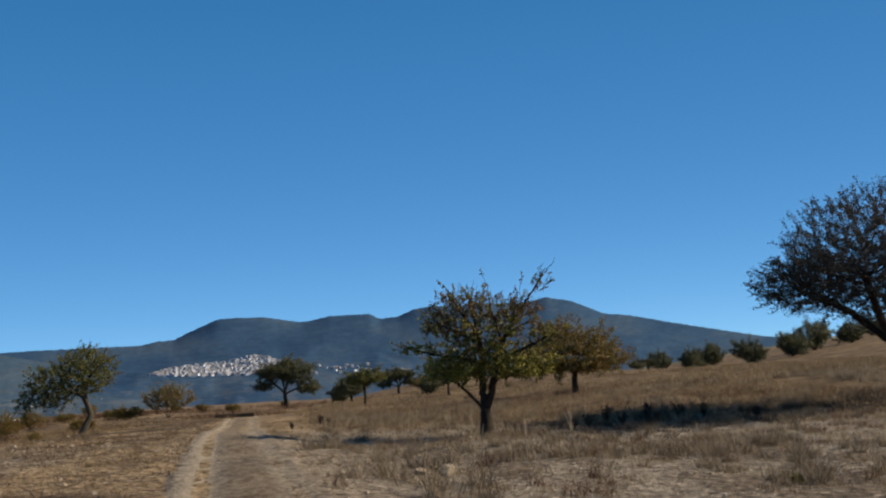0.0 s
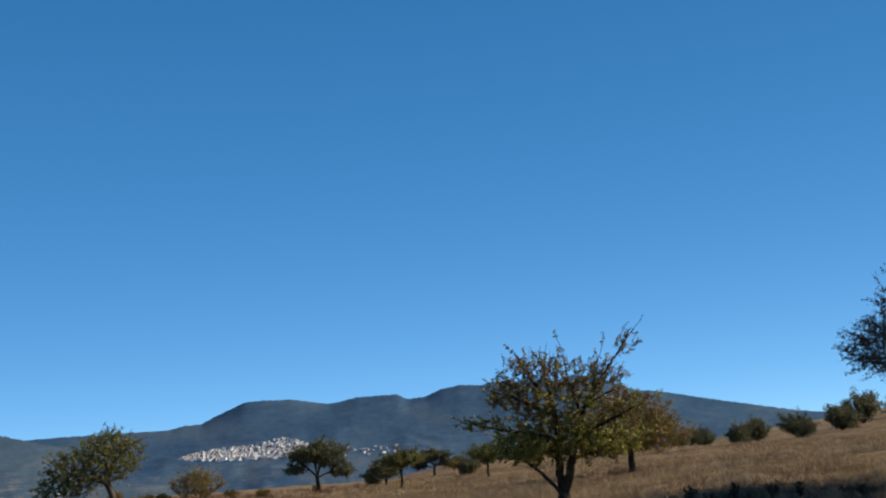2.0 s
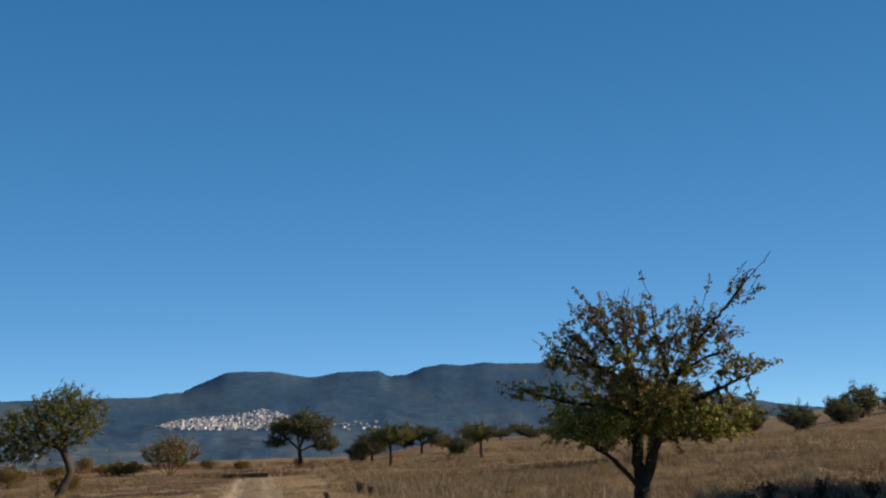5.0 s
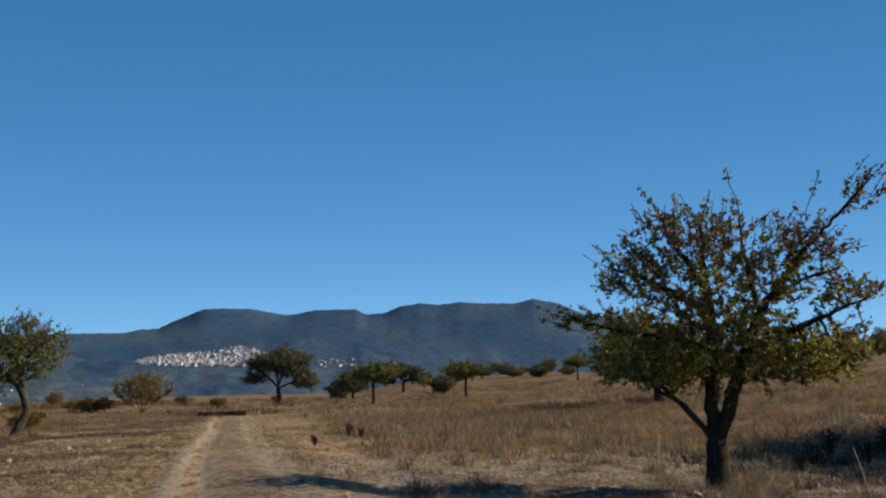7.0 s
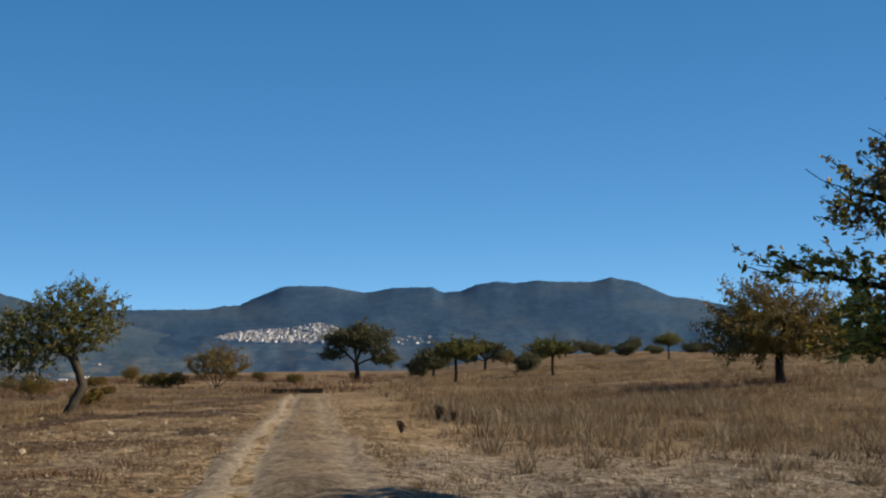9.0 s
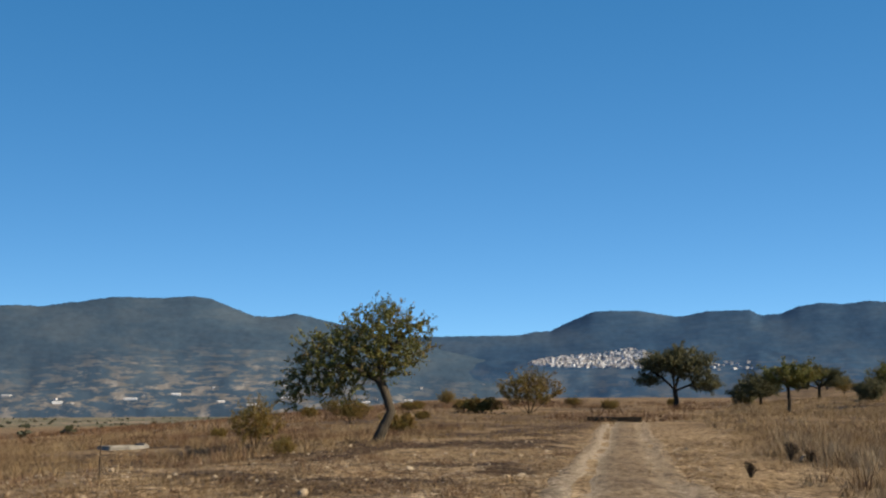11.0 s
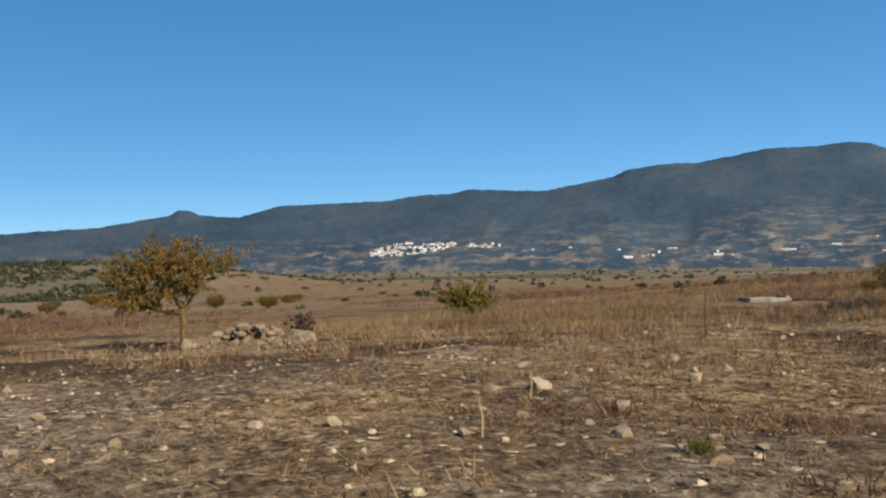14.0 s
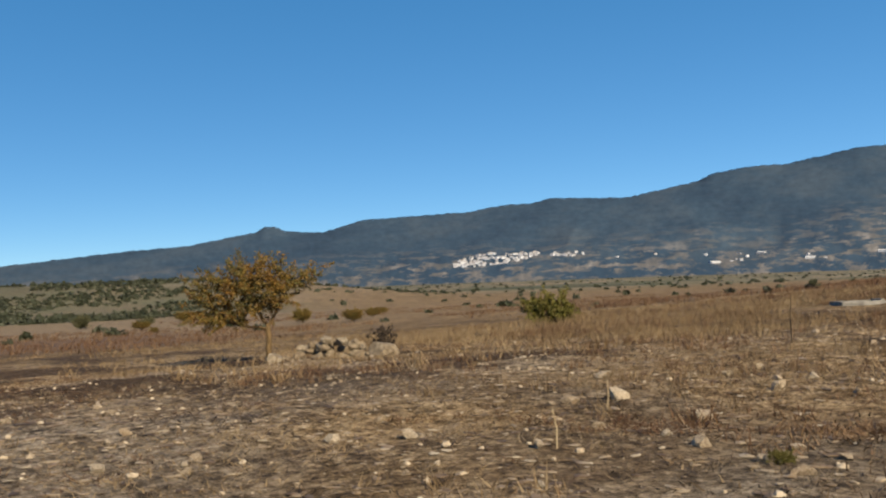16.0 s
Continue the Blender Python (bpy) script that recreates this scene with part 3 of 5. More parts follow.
def tree_meshes(seed, stems, clouds, count, base, bark, leaf, each, size, spread_by=0.06, step=0.22, kill=0.3, droop=0.0, tip=0.006, reach=1.1, bare=0.0, power=1.95, shoots=0.3, thin_top=0.0, top_leaf=None, flare=0.6):
    place, parent = grow(seed, stems, clouds, count, step, reach, kill, droop, shoots)
    n = len(place)
    kids = [[] for _ in range(n)]
    for i in range(1, n):
        kids[parent[i]].append(i)
    load = np.zeros(n)
    for i in range(n - 1, -1, -1):
        load[i] = max(tip ** power, sum(load[c] for c in kids[i]))
    # parents always come before their children
    radius = load ** (1 / power)
    radius = tip + (radius - tip) * (base - tip) / max(radius[0] - tip, 1e-6)
    low = place[:, 2] - place[0, 2]
    radius = radius * (1 + flare * np.exp(-low / 0.45) * (radius > base * 0.5))
    chains, todo = [], [(None, 0)]
    while todo:
        root, i = todo.pop()
        chain = [i] if root is None else [root, i]
        while kids[i]:
            order = sorted(kids[i], key=lambda c: -load[c])
            todo += [(i, c) for c in order[1:]]
            i = order[0]
            chain.append(i)
        if len(chain) > 1:
            chains.append(chain)
    thick = [c for c in chains if radius[c[1]] > base * 0.42]
    thin = [c for c in chains if radius[c[1]] <= base * 0.42]
    for c in thin:
        radius_first = radius[c[1]]
        radius[c[0]] = max(radius[c[0]], radius_first)
    rng = np.random.default_rng(seed + 77)
    r2 = radius.copy()
    out = []
    for k, c in enumerate(thick):
        keep = r2[c[0]]
        r2[c[0]] = keep if k == 0 else min(keep, r2[c[1]] * 1.15)
        v, f = tubes(place, r2, [c])
        r2[c[0]] = keep
        out.append(("trunk" if k == 0 else "limb", mesh_of("limb", v, f, bark), ""))
    # side branches leave their bough at their own width
    vb, fb = [], []
    for c in thin:
        keep = r2[c[0]]
        r2[c[0]] = r2[c[1]]
        v, f = tubes(place, r2, [c])
        r2[c[0]] = keep
        o = len(vb)
        vb += v
        fb += [tuple(o + k for k in q) for q in f]
    tips = np.where(radius < tip * 3.2)[0]
    high = (place[tips, 2] - place[tips, 2].min()) / max(np.ptp(place[tips, 2]), 0.1)
    tips = tips[rng.random(len(tips)) > bare + thin_top * high]
    if top_leaf:
        high = (place[tips, 2] - place[tips, 2].min()) / max(np.ptp(place[tips, 2]), 0.1)
        upper = rng.random(len(tips)) < np.clip(1.7 * high - 0.35, 0, 0.9)
        vl, fl = leaves(rng, place, parent, tips[upper], each, size * 0.9, spread_by)
        out.append(("upper_crown", mesh_of("upper_crown", vl, fl, top_leaf, False), "stuff"))
        tips = tips[~upper]
    vl, fl = leaves(rng, place, parent, tips, each, size, spread_by)
    if vb:
        out.append(("branchwork", mesh_of("branchwork", vb, fb, bark), "stuff"))
    out.append(("crown", mesh_of("crown", vl, fl, leaf, False), "stuff"))
    return out


def tree(name, x, y, meshes, label, category="tree", group="", turn=0.0, scale=1.0, sink=0.08):
    ob = empty(name, x, y, sink, turn)
    ob.scale = scale if isinstance(scale, tuple) else (scale, scale, scale)
    for nm, me, kind in meshes:
        tagged(part(nm, me, ob), kind=kind)
    return tagged(ob, label, category, group)


PEAR = tree_meshes(11, [[(0, 0, -0.1), (-0.05, 0, 0.45), (-0.03, 0, 0.95)], [(-0.03, 0, 0.95), (0.24, -0.1, 1.6), (0.46, -0.3, 2.4), (0.95, -0.7, 3.4), (1.6, -1.2, 4.2), (2.25, -1.7, 4.85), (2.55, -2.0, 5.15), (2.95, -2.2, 5.5)],
                        [(-0.03, 0, 0.95), (-0.1, 0.0, 1.7), (0.02, -0.2, 2.8), (-0.05, -0.6, 3.8), (-0.1, -1.0, 4.7)], [(-0.05, 0, 0.95), (-0.42, -0.15, 1.45), (-0.9, -0.3, 1.95), (-1.6, -0.4, 2.35)],
                        [(0.0, -0.2, 2.6), (-0.85, -0.4, 2.85), (-1.7, -0.6, 3.0), (-2.75, -0.7, 3.35)], [(0.4, -0.3, 2.4), (1.5, -0.6, 2.95), (2.75, -0.6, 3.45)], [(-0.05, -0.5, 3.3), (-0.9, -0.7, 3.8), (-2.0, -0.8, 4.25)], [(0.9, -0.7, 3.4), (1.5, -0.9, 3.7), (2.2, -1.1, 3.9)],
                        [(-0.05, -0.6, 3.6), (-0.5, -1.0, 4.4), (-0.85, -1.2, 5.1)], [(0.8, -0.6, 3.3), (0.6, -1.0, 4.3), (0.55, -1.2, 5.15)], [(1.3, -1.0, 3.9), (1.45, -1.2, 4.5), (1.7, -1.3, 4.95)], [(-0.6, -0.2, 1.65), (-1.3, 0.5, 2.1), (-1.9, 0.9, 2.3)], [(0.35, -0.2, 2.0), (1.2, 0.4, 2.2), (2.2, 0.6, 2.35)]],
                   [((-0.85, -0.4, 2.5), (1.2, 1.5, 0.52), 0.22), ((1.25, -0.4, 2.5), (1.45, 1.5, 0.52), 0.25), ((0.1, -0.4, 3.0), (1.3, 1.4, 0.6), 0.16), ((0.15, -0.8, 3.7), (1.6, 1.4, 0.55), 0.14), ((-1.15, -0.8, 3.9), (0.85, 0.9, 0.45), 0.07), ((-0.25, -1.1, 4.5), (1.2, 1.0, 0.55), 0.11),
                    ((1.5, -1.2, 4.15), (0.75, 0.7, 0.6), 0.08), ((-2.0, -0.6, 3.15), (0.8, 0.5, 0.22), 0.035), ((2.2, -0.7, 3.45), (0.6, 0.6, 0.25), 0.035), ((2.4, -1.8, 4.95), (0.28, 0.3, 0.4), 0.025)], 2700, 0.18, M_BARK, M_PEAR, 8, 0.05, 0.036, 0.115, 0.15, tip=0.0075, bare=0.14, power=2.35, shoots=1.0, thin_top=0.30, top_leaf=M_PEARTOP, flare=1.0)
tree("pear_tree", 4.6, 46.3, PEAR, "wild pear tree with sparse green and reddish autumn leaves", turn=-18)

DARK = tree_meshes(23, [[(0, 0, -0.1), (0.05, 0, 1.2), (0, 0, 2.6)], [(0, 0, 2.6), (-1.6, 0, 4.2), (-3.2, 0.2, 5.2)], [(0, 0, 2.6), (1.5, 0.4, 4.4), (3.0, 0.5, 5.8)], [(0, 0, 2.6), (0, 0.6, 5.0), (0.2, 0.3, 7.5)],
                        [(0, 0, 2.4), (-0.6, -1.8, 4.2), (-0.9, -3.2, 5.6)]],
                   [((0.3, 0, 6.5), (4.9, 6.8, 3.2), 0.62), ((-3.3, 0, 5.7), (2.5, 2.8, 1.3), 0.32), ((-0.4, -2.6, 5.7), (3.8, 2.4, 1.4), 0.18)], 4700, 0.34, M_BARK, M_DARKLEAF, 9, 0.046, 0.06, 0.18, 0.22, tip=0.008, shoots=0.9)
tree("dark_tree", 23.4, 54.7, DARK, "large dark spreading tree with dense withered twigs", turn=-26, scale=0.99)

LEAN = tree_meshes(31, [[(0, 0, -0.1), (0.28, 0, 0.55), (0.6, 0, 1.2), (0.42, 0, 1.8), (0.15, 0, 2.4)], [(0.15, 0, 2.4), (-1.0, 0, 2.9), (-2.3, 0, 3.0)], [(0.15, 0, 2.4), (0.6, 0, 3.6), (1.4, 0, 4.5), (2.4, 0, 4.85)], [(0.15, 0, 2.4), (0.1, 0.2, 3.8)]],
                   [((-0.7, 0, 2.9), (1.7, 1.5, 0.7), 0.2), ((0.25, 0, 3.85), (1.95, 1.9, 1.45), 0.6), ((-1.75, 0, 3.3), (1.3, 1.4, 1.1), 0.28), ((-2.8, 0, 2.5), (0.65, 0.8, 0.7), 0.1), ((-1.5, 0, 2.3), (1.2, 1.2, 0.6), 0.14), ((-3.0, 0, 1.9), (0.45, 0.6, 0.9), 0.05)], 1900, 0.175, M_BARK_GREY, M_OLIVE, 7, 0.058, 0.055, 0.14, 0.19, tip=0.007, shoots=0.7, bare=0.2)
tree("leaning_tree", -17.4, 73.3, LEAN, "leaning tree with crooked grey trunk and olive-green crown", turn=21)

AUTUMN = tree_meshes(41, [[(0, 0, -0.1), (-0.02, 0, 0.6), (-0.03, 0, 1.15)], [(-0.03, 0, 1.15), (-0.75, 0, 1.25), (-1.4, 0, 1.45)], [(-0.03, 0, 1.15), (0.25, 0, 1.65), (0.5, 0, 2.3)], [(-0.03, 0, 1.15), (-0.4, 0.1, 1.9), (-0.6, 0, 2.5)],
                          [(0.4, 0, 2.2), (1.1, 0, 2.8), (1.9, 0, 3.2)]],
                     [((-0.35, 0, 2.55), (1.4, 1.5, 0.95), 0.62), ((-1.55, 0, 1.6), (1.05, 0.9, 0.40), 0.22), ((-1.85, 0, 2.4), (0.75, 0.8, 0.6), 0.12), ((1.0, 0, 2.75), (0.75, 0.6, 0.35), 0.06)], 1500, 0.09, M_BARK_TAN, M_ORANGE, 11, 0.044, 0.05, 0.12, 0.16, tip=0.006, bare=0.2, shoots=0.8)
tree("autumn_tree", -33.6, 51.7, AUTUMN, "small tree with orange autumn leaves beside a stone heap", turn=71, scale=0.95)

ROUND = tree_meshes(53, [[(0, 0, -0.1), (0.05, 0, 0.8), (0, 0, 1.5)], [(0, 0, 1.5), (-1, 0, 2.4)], [(0, 0, 1.5), (1.2, 0.3, 2.6)], [(0, 0, 1.5), (0.1, -0.6, 3)]],
                    [((0.0, 0, 2.7), (2.5, 2.4, 1.5), 0.6), ((1.5, 0.3, 2.1), (1.5, 1.5, 0.9), 0.16), ((-1.5, -0.4, 2.2), (1.5, 1.4, 0.9), 0.14), ((0.6, -0.5, 3.9), (1.2, 1.2, 0.7), 0.1)], 1100, 0.17, M_BARK, M_DARKGREEN, 18, 0.085, 0.11, 0.2, 0.27, tip=0.009)
LAYERED = tree_meshes(59, [[(0, 0, -0.1), (0.05, 0, 1.0), (-0.05, 0, 2.0)], [(-0.05, 0, 2.0), (-1.2, 0, 3.2), (-2.4, 0.2, 4.0), (-3.2, 0.2, 4.6)], [(-0.05, 0, 2.0), (0.4, 0.2, 3.4), (1.2, 0.3, 4.8)], [(-0.05, 0, 1.9), (1.5, 0, 2.5), (2.8, 0, 2.7)], [(-0.05, 0, 2.0), (-0.2, -0.8, 3.6), (-0.5, -1.2, 5.0)]],
                      [((-1.3, 0, 4.7), (2.3, 2.4, 1.0), 0.3), ((1.3, 0, 4.6), (2.5, 2.4, 1.5), 0.36), ((2.9, 0, 2.6), (1.6, 1.6, 0.95), 0.16), ((-2.7, 0, 3.0), (1.3, 1.4, 0.7), 0.1), ((0.2, 0, 5.8), (1.4, 1.4, 0.6), 0.1)], 1700, 0.24, M_BARK, M_DARKGREEN, 17, 0.088, 0.12, 0.22, 0.3, tip=0.010, shoots=0.5)
RUST = tree_meshes(57, [[(0, 0, -0.1), (0.0, 0, 0.7), (0.05, 0, 1.2)], [(0.05, 0, 1.2), (-1.2, 0, 2.0)], [(0.05, 0, 1.2), (1.2, 0.3, 2.0)], [(0.05, 0, 1.2), (0.1, -0.6, 2.6)]],
                   [((0.0, 0, 2.35), (2.6, 2.4, 1.35), 0.65), ((1.8, 0.3, 1.8), (1.6, 1.5, 0.9), 0.15), ((-1.7, -0.5, 1.8), (1.4, 1.5, 0.9), 0.12), ((-0.5, 0.5, 3.4), (1.2, 1.2, 0.7), 0.08)], 1500, 0.15, M_BARK, M_BROWN, 11, 0.062, 0.09, 0.18, 0.23, tip=0.007, shoots=0.7)
SLIM = tree_meshes(61, [[(0, 0, -0.1), (0.02, 0, 1.0), (0.0, 0, 2.2), (-0.1, 0, 3.6), (-0.2, 0, 4.7)], [(0, 0, 2.2), (0.9, 0, 2.9)], [(0, 0, 2.4), (-1.1, 0.3, 3.0)]],
                   [((0.2, 0, 3.2), (1.8, 1.6, 0.95), 1.0)], 600, 0.11, M_BARK, M_OLIVE, 16, 0.075, 0.10, 0.18, 0.24, tip=0.008)
SHRUB = tree_meshes(67, [[(0, 0, -0.1), (-0.3, 0, 0.5), (-0.7, 0, 1.1)], [(0, 0, 0.0), (0.3, 0.2, 0.6), (0.8, 0.2, 1.2)], [(0, 0, 0.0), (0.05, -0.3, 0.8)]],
                    [((-0.3, 0, 1.1), (1.5, 1.4, 0.85), 0.7), ((0.8, 0.3, 1.3), (1.1, 1.0, 0.9), 0.3)], 700, 0.07, M_BARK, M_BROWN, 9, 0.085, 0.07, 0.15, 0.21, tip=0.006)
WISP = tree_meshes(69, [[(0, 0, -0.1), (-0.35, 0, 0.7), (-0.8, 0, 1.7)], [(0, 0, 0.0), (0.3, 0.2, 0.8), (0.9, 0.2, 1.8)], [(0, 0, 0.0), (0.0, -0.3, 1.0), (0.1, -0.4, 2.1)], [(0, 0, 0.0), (0.8, 0, 0.7), (1.5, 0, 1.1)], [(0, 0, 0.0), (-0.9, 0.2, 0.6), (-1.5, 0.2, 1.1)]],
                   [((-0.5, 0, 1.5), (1.3, 1.2, 0.7), 0.5), ((0.7, 0.2, 1.5), (1.2, 1.1, 0.8), 0.4), ((0.1, 0, 2.0), (0.8, 0.8, 0.5), 0.2)], 900, 0.06, M_BARK, M_BROWN, 9, 0.052, 0.07, 0.14, 0.19, tip=0.005, bare=0.08, shoots=0.6)
GREENBUSH = tree_meshes(71, [[(0, 0, -0.1), (-0.3, 0, 0.5)], [(0, 0, 0.0), (0.4, 0.2, 0.5)], [(0, 0, 0.0), (0.05, -0.2, 0.6)]],
                        [((0, 0, 0.95), (1.45, 1.2, 0.8), 1.0)], 600, 0.06, M_BARK, M_GREEN, 11, 0.08, 0.07, 0.14, 0.2, tip=0.006)
DARKBUSH = tree_meshes(73, [[(0, 0, -0.1), (-0.3, 0, 0.6)], [(0, 0, 0.0), (0.5, 0.2, 0.7)], [(0, 0, 0.0), (0.05, -0.3, 0.9)]],
                       [((-0.3, 0, 1.3), (1.6, 1.5, 1.1), 0.7), ((0.8, 0.3, 1.6), (1.0, 1.0, 1.0), 0.3)], 650, 0.1, M_BARK, M_DARKGREEN, 22, 0.07, 0.11, 0.18, 0.25, tip=0.008)

SHRUBTREE = tree_meshes(79, [[(0, 0, -0.1), (0.1, 0, 0.5), (0.0, 0, 0.9)], [(0, 0, 0.9), (-0.7, 0, 1.5)], [(0, 0, 0.9), (0.9, 0.2, 1.5)], [(0, 0, 0.9), (0.1, -0.3, 2.0)]],
                        [((-0.6, 0, 1.7), (1.1, 1.2, 0.6), 0.4), ((0.8, 0.2, 1.6), (1.1, 1.1, 0.7), 0.35), ((0.2, 0, 2.4), (0.9, 0.9, 0.5), 0.25)], 650, 0.11, M_BARK, M_DARKGREEN, 18, 0.072, 0.10, 0.17, 0.24, tip=0.008, shoots=0.5)
tree("rusty_tree", 15.0, 87.5, RUST, "wide low tree with rusty brown leaves in the dry field", turn=10, scale=1.38)
tree("round_tree", -13.4, 147.0, LAYERED, "dark green tree with a layered crown beside the field", turn=4, scale=1.05)
for x, y, s, w in ((-2.2, 128.5, (1.35, 1.25, 1.02), 0), (8.2, 142.0, (1.35, 1.2, 0.95), 160)):
    tree("slim_tree", x, y, SLIM, "slim-trunked small tree with a flat olive crown", group="slim trees of the field", turn=w, scale=s)
for x, y, s, w in ((49.7, 173.7, (1.0, 1.0, 1.35), 0), (68.1, 197.1, (1.65, 1.6, 1.9), 150), (82.6, 213.0, (2.2, 2.0, 2.0), 200), (73.2, 236.0, (2.0, 2.0, 2.1), 50), (60.5, 233.0, (1.65, 1.6, 1.7), 100), (95.2, 231.6, (2.9, 2.6, 2.7), 20),
                   (109.0, 242.9, (2.4, 2.2, 2.0), 60), (133.0, 281.0, (2.4, 2.2, 2.2), 120), (128.0, 240.0, (2.0, 2.0, 1.8), 250), (150.0, 268.0, (2.2, 2.0, 2.0), 300)):
    tree("hill_bush", x, y, DARKBUSH, "large dark rounded bush on the dry hillside", "bush", "bushes of the hillside", turn=w, scale=s, sink=0.3)
for x, y, s, w in ((55.3, 225.0, 1.0, 0), (6.4, 153.0, 1.0, 30), (-6.6, 163.0, 1.15, 30), (19.5, 225.0, 0.9, 10), (24.5, 240.0, 1.2, 190),
                   (29.5, 245.0, 0.8, 50), (36.0, 250.0, 1.3, 30), (42.0, 262.0, 1.1, 70), (33.0, 236.0, 0.7, 75), (48.0, 240.0, 1.0, 15), (12.0, 215.0, 0.5, 130), (8.0, 200.0, 0.45, 210), (27.0, 228.0, 0.5, 290)):
    wide, tall = 0.95 + 0.45 * (w * 7 % 11) / 11, 0.72 + 0.35 * (w * 3 % 7) / 7
    tree("slope_bush", x, y, DARKBUSH if w % 20 else SHRUBTREE, "dark rounded bush on the dry slope", "bush", "bushes of the slope", turn=w, scale=(s * wide, s, s * tall))
for k in range(15):
    x, y = 4.0 + 4.1 * k + 1.6 * math.sin(5.1 * k), 204.0 + 9.0 * math.sin(2.3 * k)
    size = 0.62 + 0.34 * (k * 5 % 7) / 7
    tree("slope_bush", x, y, SHRUBTREE if k % 3 == 0 else DARKBUSH, "dark low bush at the field's far edge", "bush", "bushes of the slope", turn=k * 57, scale=(size * 1.5, size * 1.2, size * 0.85))
tree("slim_tree", 26.7, 170.5, SLIM, "slim-trunked small tree with a flat olive crown", group="slim trees of the field", turn=75, scale=(1.35, 1.2, 0.85))
tree("round_tree", 1.8, 172.0, LAYERED, "small green tree with a flat layered crown in the field", turn=150, scale=(0.85, 0.75, 0.66))
for x, y, s, w in ((-4.9, 154.0, (0.95, 0.9, 0.8), 250), (142.0, 250.0, 1.4, 90)):
    tree("dark_round_tree", x, y, ROUND, "dark round tree standing in dry grass", group="dark trees of the field", turn=w, scale=s)
for x, y, s, w in ((-195.5, 75.0, 1.0, 0), (-180.0, 83.3, 0.7, 90)):
    tree("valley_bush", x, y, DARKBUSH, "round green bush on the bare valley field", "bush", "valley bushes", turn=w, scale=s)
for x, y, s, w in ((-121.9, 95.8, 0.85, 0), (-146.4, 110.7, 0.75, 50), (-136.1, 94.5, 1.0, 110), (-160.9, 77.7, (0.95, 0.8, 0.7), 200), (-205.5, 96.9, 1.1, 20), (-137.6, 73.9, 0.4, 90), (-171.6, 125.0, 0.6, 270)):
    tree("valley_shrub", x, y, SHRUB, "dry brown shrub on the open valley field", "shrub", "valley shrubs", turn=w, scale=s)
for x, y, s, w in ((-8.45, 46.2, 0.065, 20), (9.2, 31.4, 0.12, 50)):
    tree("green_weed", x, y, GREENBUSH, "small fresh green weed among stones", "weed", "green weeds", turn=w, scale=s, sink=0.02)
for x, y, s, w in ((-23.0, 121.0, 1.5, 0), (-31.0, 128.0, 0.55, 20), (-27.0, 160.0, 0.58, 190), (-33.0, 170.0, 0.55, 240), (-15.5, 165.0, 0.5, 75), (-40.0, 150.0, 0.8, 300), (-50.0, 140.0, 0.7, 15), (5.0, 178.0, 0.8, 100), (-38.0, 118.0, 0.5, 80), (-19.0, 138.0, 0.55, 130), (-26.5, 104.0, 0.32, 10), (-33.5, 108.0, 0.4, 170), (-44.0, 122.0, 0.55, 230), (-30.5, 84.0, 0.3, 60), (-20.7, 70.2, (0.5, 0.5, 0.78), 30), (-17.8, 66.8, (0.25, 0.25, 0.3), 70), (-28.6, 96.5, 0.7, 210), (-20.6, 84.0, 0.5, 0)):
    tree("brown_shrub", x, y, SHRUB if not isinstance(s, tuple) and s < 0.6 else WISP, "brown autumn shrub in dry grass", "shrub", "brown shrubs", turn=w, scale=s)
for x, y, s, w in ((-27.6, 122.0, 0.72, 0),  (-36.0, 128.0, 0.5, 40)):
    tree("rust_shrub", x, y, SHRUB, "low rusty shrub at the field's edge", "shrub", "rusty shrubs", turn=w, scale=(s * 1.5, s * 1.3, s))
tree("green_bush", -46.2, 71.8, GREENBUSH, "yellow-green bush standing in tall dry grass", "bush", turn=55, scale=(0.9, 0.9, 1.2), sink=0.4)


# ---- towns and farms ----
def surface(x, y):
    """Top of the land or of the mountains at a place."""
    az, r = np.degrees(np.arctan2(x - EYE[0], y - EYE[1])), np.hypot(x - EYE[0], y - EYE[1])
    z = land(x, y)
    for sk, near, far, seed in ((RANGE_WEST, NEAR_W, FAR_W, 3), (RANGE_NORTH, NEAR_N, FAR_N, 8)):
        inside = (az > sk[0][0]) & (az < sk[-1][0]) & (r > near - 150) & (r < far)
        z = np.where(inside, np.maximum(z, range_height(sk, near, far, seed, az, r)), z)
    return z


def slope_place(az, el):
    """Where a line of sight at this bearing and height meets the far land."""
    r = np.arange(420.0, 4200.0, 8.0)
    x, y = EYE[0] + r * math.sin(radians(az)), EYE[1] + r * math.cos(radians(az))
    over = surface(x, y) - (EYE[2] + r * math.tan(radians(el)))
    k = int(np.argmax(over > 0))
    return (x[k], y[k], float(surface(x, y)[k]), r[k]) if over[k] > 0 else None


